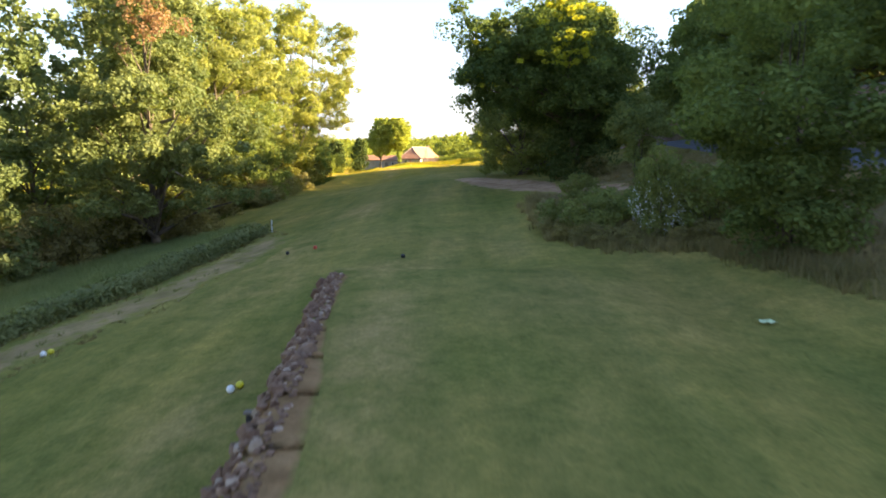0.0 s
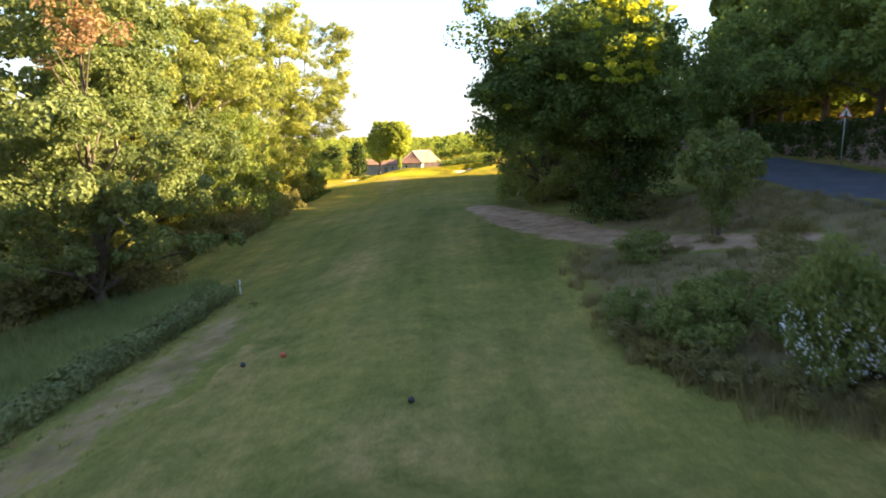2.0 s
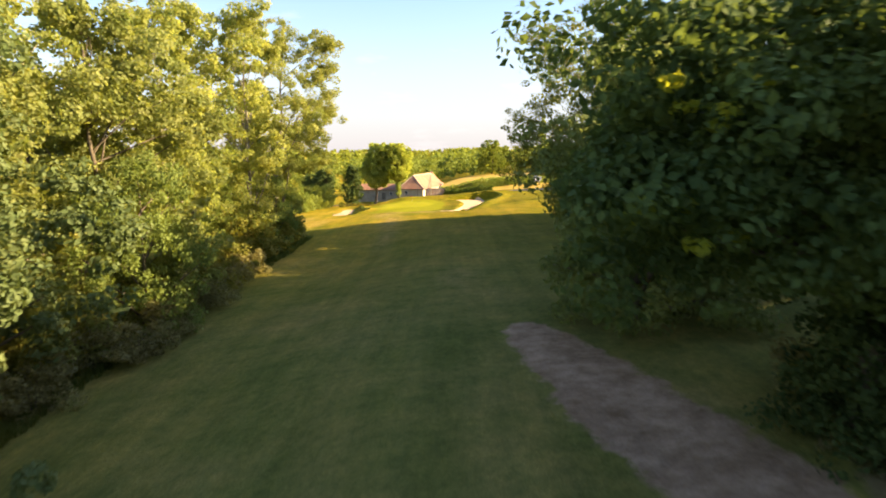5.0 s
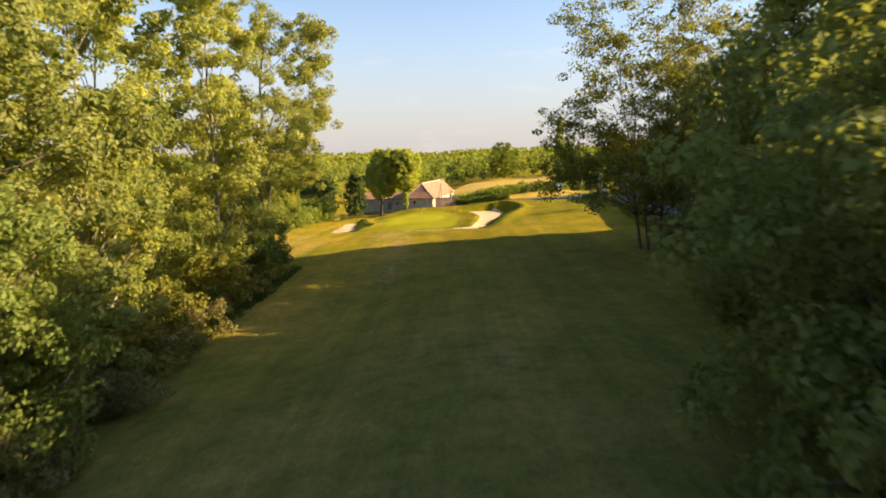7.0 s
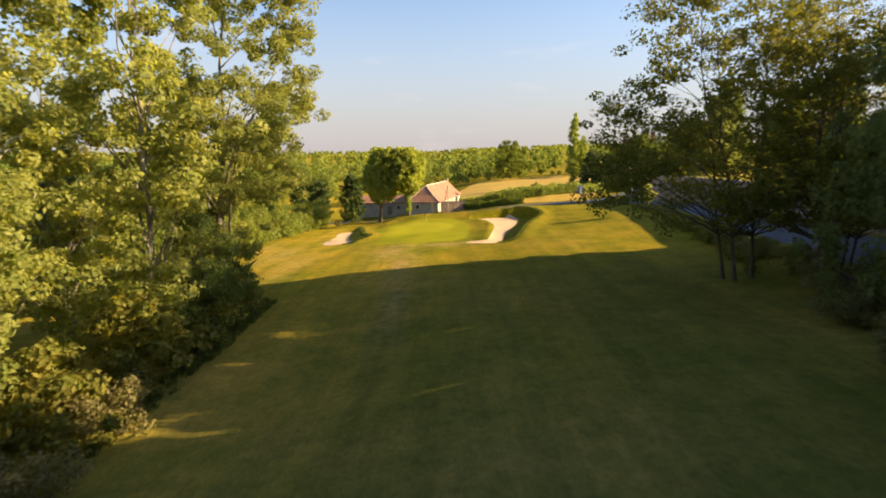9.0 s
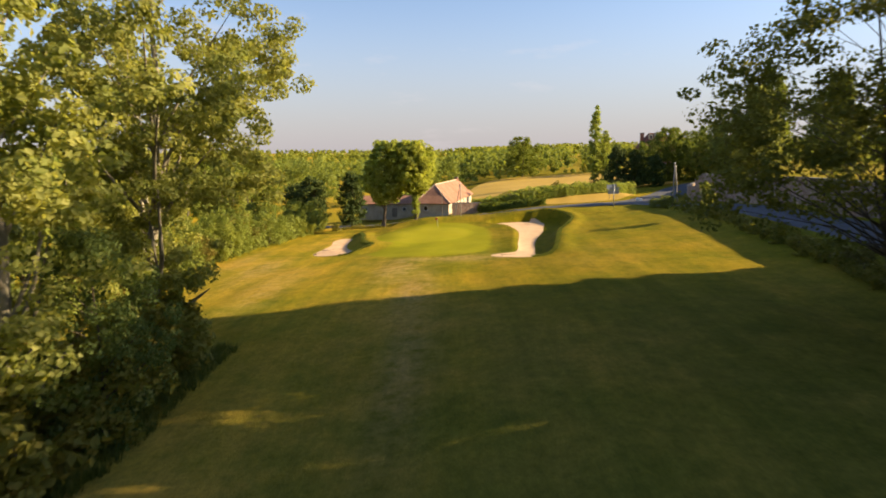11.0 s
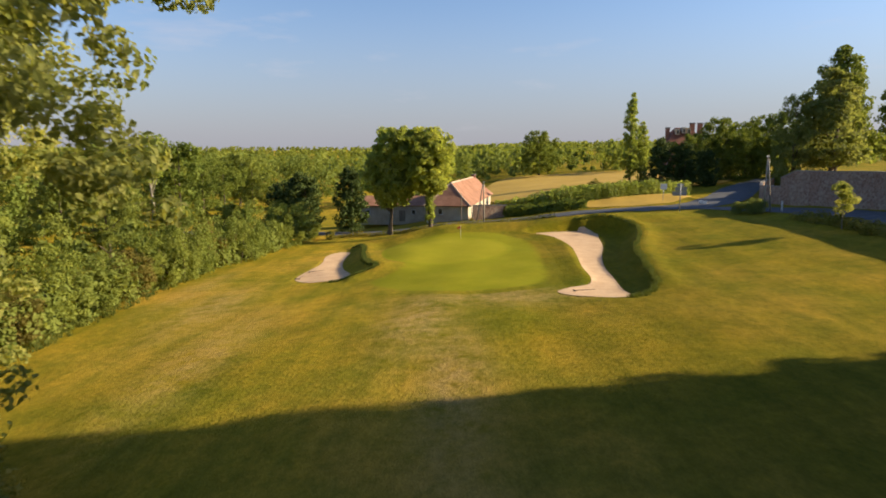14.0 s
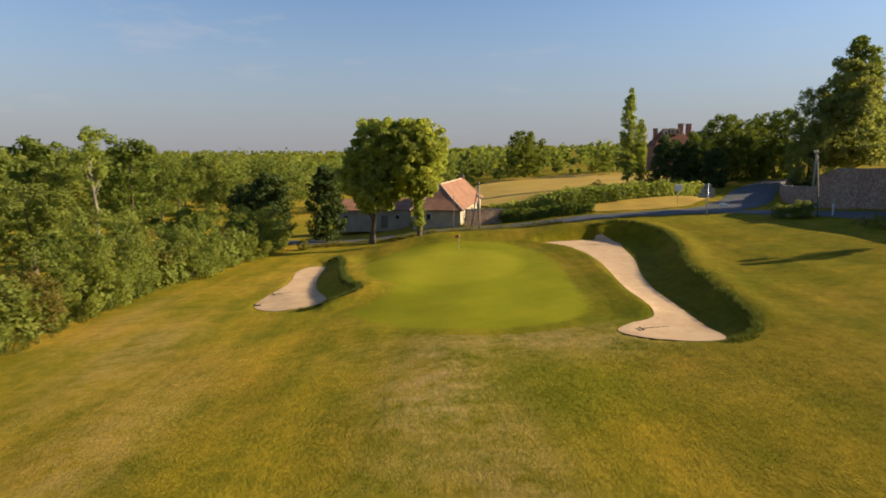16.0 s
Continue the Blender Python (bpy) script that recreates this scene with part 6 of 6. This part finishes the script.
tufts("dry_grass", "thin dry grass tufts beside the low hedge", cand, 0.10, 14, BLADE, 2, 0.15)
tufts("weeds", "small dark weed clumps on the tee edge", [(-11.8, 15.4), (-11.96, 16.5), (-11.6, 23.3), (-11.4, 23.8), (-11.2, 23.9), (-10.4, 24.1), (-10.1, 24.6), (-10.0, 25.5), (-9.1, 26.1), (-8.7, 26.1), (-11.5, 21.4), (-11.6, 21.9), (-11.9, 17.3), (-11.2, 19.5), (-10.4, 22.4), (-9.6, 24.6)], 0.22, 40, BLADE_GREEN, 3, 0.12)
BLADE_TALL = leaf_mat("tall_blades", (0.115, 0.155, 0.066), (0.17, 0.215, 0.092), (0.25, 0.285, 0.13), 0.4)
v = rng.uniform(3, 42.5, 7000)
u = rng.uniform(0, 1, 7000)
cand = np.stack([np.interp(v, (4, 12, 18, 24, 31, 38, 42.5), (-14.6, -15.5, -15.7, -14.3, -13.3, -12.6, -14.5)) - u * np.interp(v, (3, 36, 42.5), (13.5, 13.0, 7.0)) + np.where(u > 0.12, 1.0, 0.0) * rng.normal(scale=0.5, size=7000), v + rng.normal(scale=0.7, size=7000)], 1)
tufts("long_grass", "long green meadow grass between the tee and the trees", cand, 0.62, 24, BLADE_TALL, 9, 0.28)
edge = np.stack([rng.uniform(-21.8, -20.2, 900), rng.uniform(42, 111, 900)], 1)
tufts("rough_grass", "long green grass along the tree belt", edge, 0.5, 16, BLADE_GREEN, 4, 0.25)
edge = np.stack([rng.uniform(-38.6, -36.4, 500), rng.uniform(124, 182, 500)], 1)
tufts("rough_grass", "long green grass at the hedgerow foot", edge, 0.5, 14, BLADE_GREEN, 5, 0.25)

for curve, lo, hi, seed in ((BUNKER_B, 134, 178, 6), (BUNKER_A, 147, 168, 7)):
    t = rng.uniform(0, len(curve), 900)
    i0 = t.astype(int) % len(curve)
    rim = curve[i0] + (curve[(i0 + 1) % len(curve)] - curve[i0]) * (t % 1)[:, None] + rng.normal(scale=0.13, size=(900, 2))
    mid_x = np.interp(rim[:, 1], (134, 150, 165, 175), (0.5, 3.0, 5.0, 4.5)) if seed == 6 else np.interp(rim[:, 1], (148, 172), (-21.5, -23.8))
    tufts("rough_grass", "ragged grass lip of a sand bunker", rim[rim[:, 0] > mid_x], 0.2, 14, BLADE_GREEN, seed, 0.16)

# ---- stones of the tee edging, last ----
edging = thing("stone_edging", "rough row of tumbled stones edging the upper tee", "stones")
STONES, sn, sl, sb = node_mat("rubble_stone")
info = sn.new("ShaderNodeObjectInfo")
sc = ramp(sn, sl, info.outputs["Random"], ((0.0, (0.12, 0.06, 0.034)), (0.5, (0.19, 0.105, 0.064)), (0.88, (0.25, 0.155, 0.1)), (1.0, (0.46, 0.36, 0.27))))
grit = noise_fac(sn, sl, 6.0, 5, 0.65)
sl.new(mix(sn, sl, 0.5, sc, ramp(sn, sl, grit, ((0.3, (0.5, 0.5, 0.5)), (0.7, (1.2, 1.2, 1.2)))), "MULTIPLY"), sb.inputs["Base Color"])
sb.inputs["Roughness"].default_value = 0.95
bump(sn, sl, sb, grit, 0.8, 0.03)
shapes = []
for i in range(6):
    bm = bmesh.new()
    bmesh.ops.create_icosphere(bm, subdivisions=1, radius=1)
    for v in bm.verts:
        v.co *= 1 + 0.35 * noise.noise(v.co * 1.7 + Vector((i * 9.1, 0, 0)))
    me = bpy.data.meshes.new("stone")
    bm.to_mesh(me)
    bm.free()
    me.materials.append(STONES)
    shapes.append(me)
rng = np.random.default_rng(41)
for i in range(299):
    y = rng.uniform(3.0, 14.5)
    top = -1.3 - 0.085 * (y - 4.4) - 0.33
    x = top - rng.uniform(-0.05, 0.95) * float(np.interp(y, (4, 9, 13, 15), (0.95, 0.9, 0.8, 0.7)))
    s = rng.uniform(0.05, 0.1) * (1.5 if i % 9 == 0 else 1.0) * (1.35 if x < top - 0.3 else 1.0)
    ob = new("stone", shapes[i % 6])
    ob.parent = edging
    ob.matrix_basis = pose(x, y, float(ground_z(x, y, False)[0]) + s * 0.15, *rng.uniform(0, 360, 3)) @ Matrix.Diagonal((s * 1.3, s, s * 0.7, 1))
# small rubble between the stones, too fine to count
r = np.random.default_rng(43)
bv = np.array([v.co[:] for v in shapes[0].vertices])
bf = np.array([p.vertices[:] for p in shapes[0].polygons])
n = 1300
py = r.uniform(2.6, 14.6, n)
px = -1.3 - 0.085 * (py - 4.4) - 0.3 - r.uniform(-0.12, 1.0, n) * np.interp(py, (4, 9, 13, 15), (1.0, 0.95, 0.85, 0.7))
size = r.uniform(0.025, 0.055, n)
pz = ground_z(px, py, False) + size * 0.2 + 0.015
turn = r.uniform(0, 6.283, n)
cx, sx = np.cos(turn)[:, None], np.sin(turn)[:, None]
q = bv[None] * (size[:, None, None] * np.array([1.3, 1.0, 0.75]))
rub = np.stack([q[..., 0] * cx - q[..., 1] * sx + px[:, None], q[..., 0] * sx + q[..., 1] * cx + py[:, None], q[..., 2] + pz[:, None]], -1).reshape(-1, 3)
RUBBLE, rn, rl, rb = node_mat("small_rubble")
rg = rn.new("ShaderNodeNewGeometry")
rl.new(ramp(rn, rl, rg.outputs["Random Per Island"], ((0.0, (0.12, 0.064, 0.036)), (0.75, (0.2, 0.112, 0.068)), (1.0, (0.38, 0.28, 0.2)))), rb.inputs["Base Color"])
rb.inputs["Roughness"].default_value = 0.95
rubble = part("rubble", mesh_of("rubble", rub, (bf[None] + (np.arange(n) * len(bv))[:, None, None]).reshape(-1, 3), RUBBLE), edging)
tagged(rubble, kind="stuff")
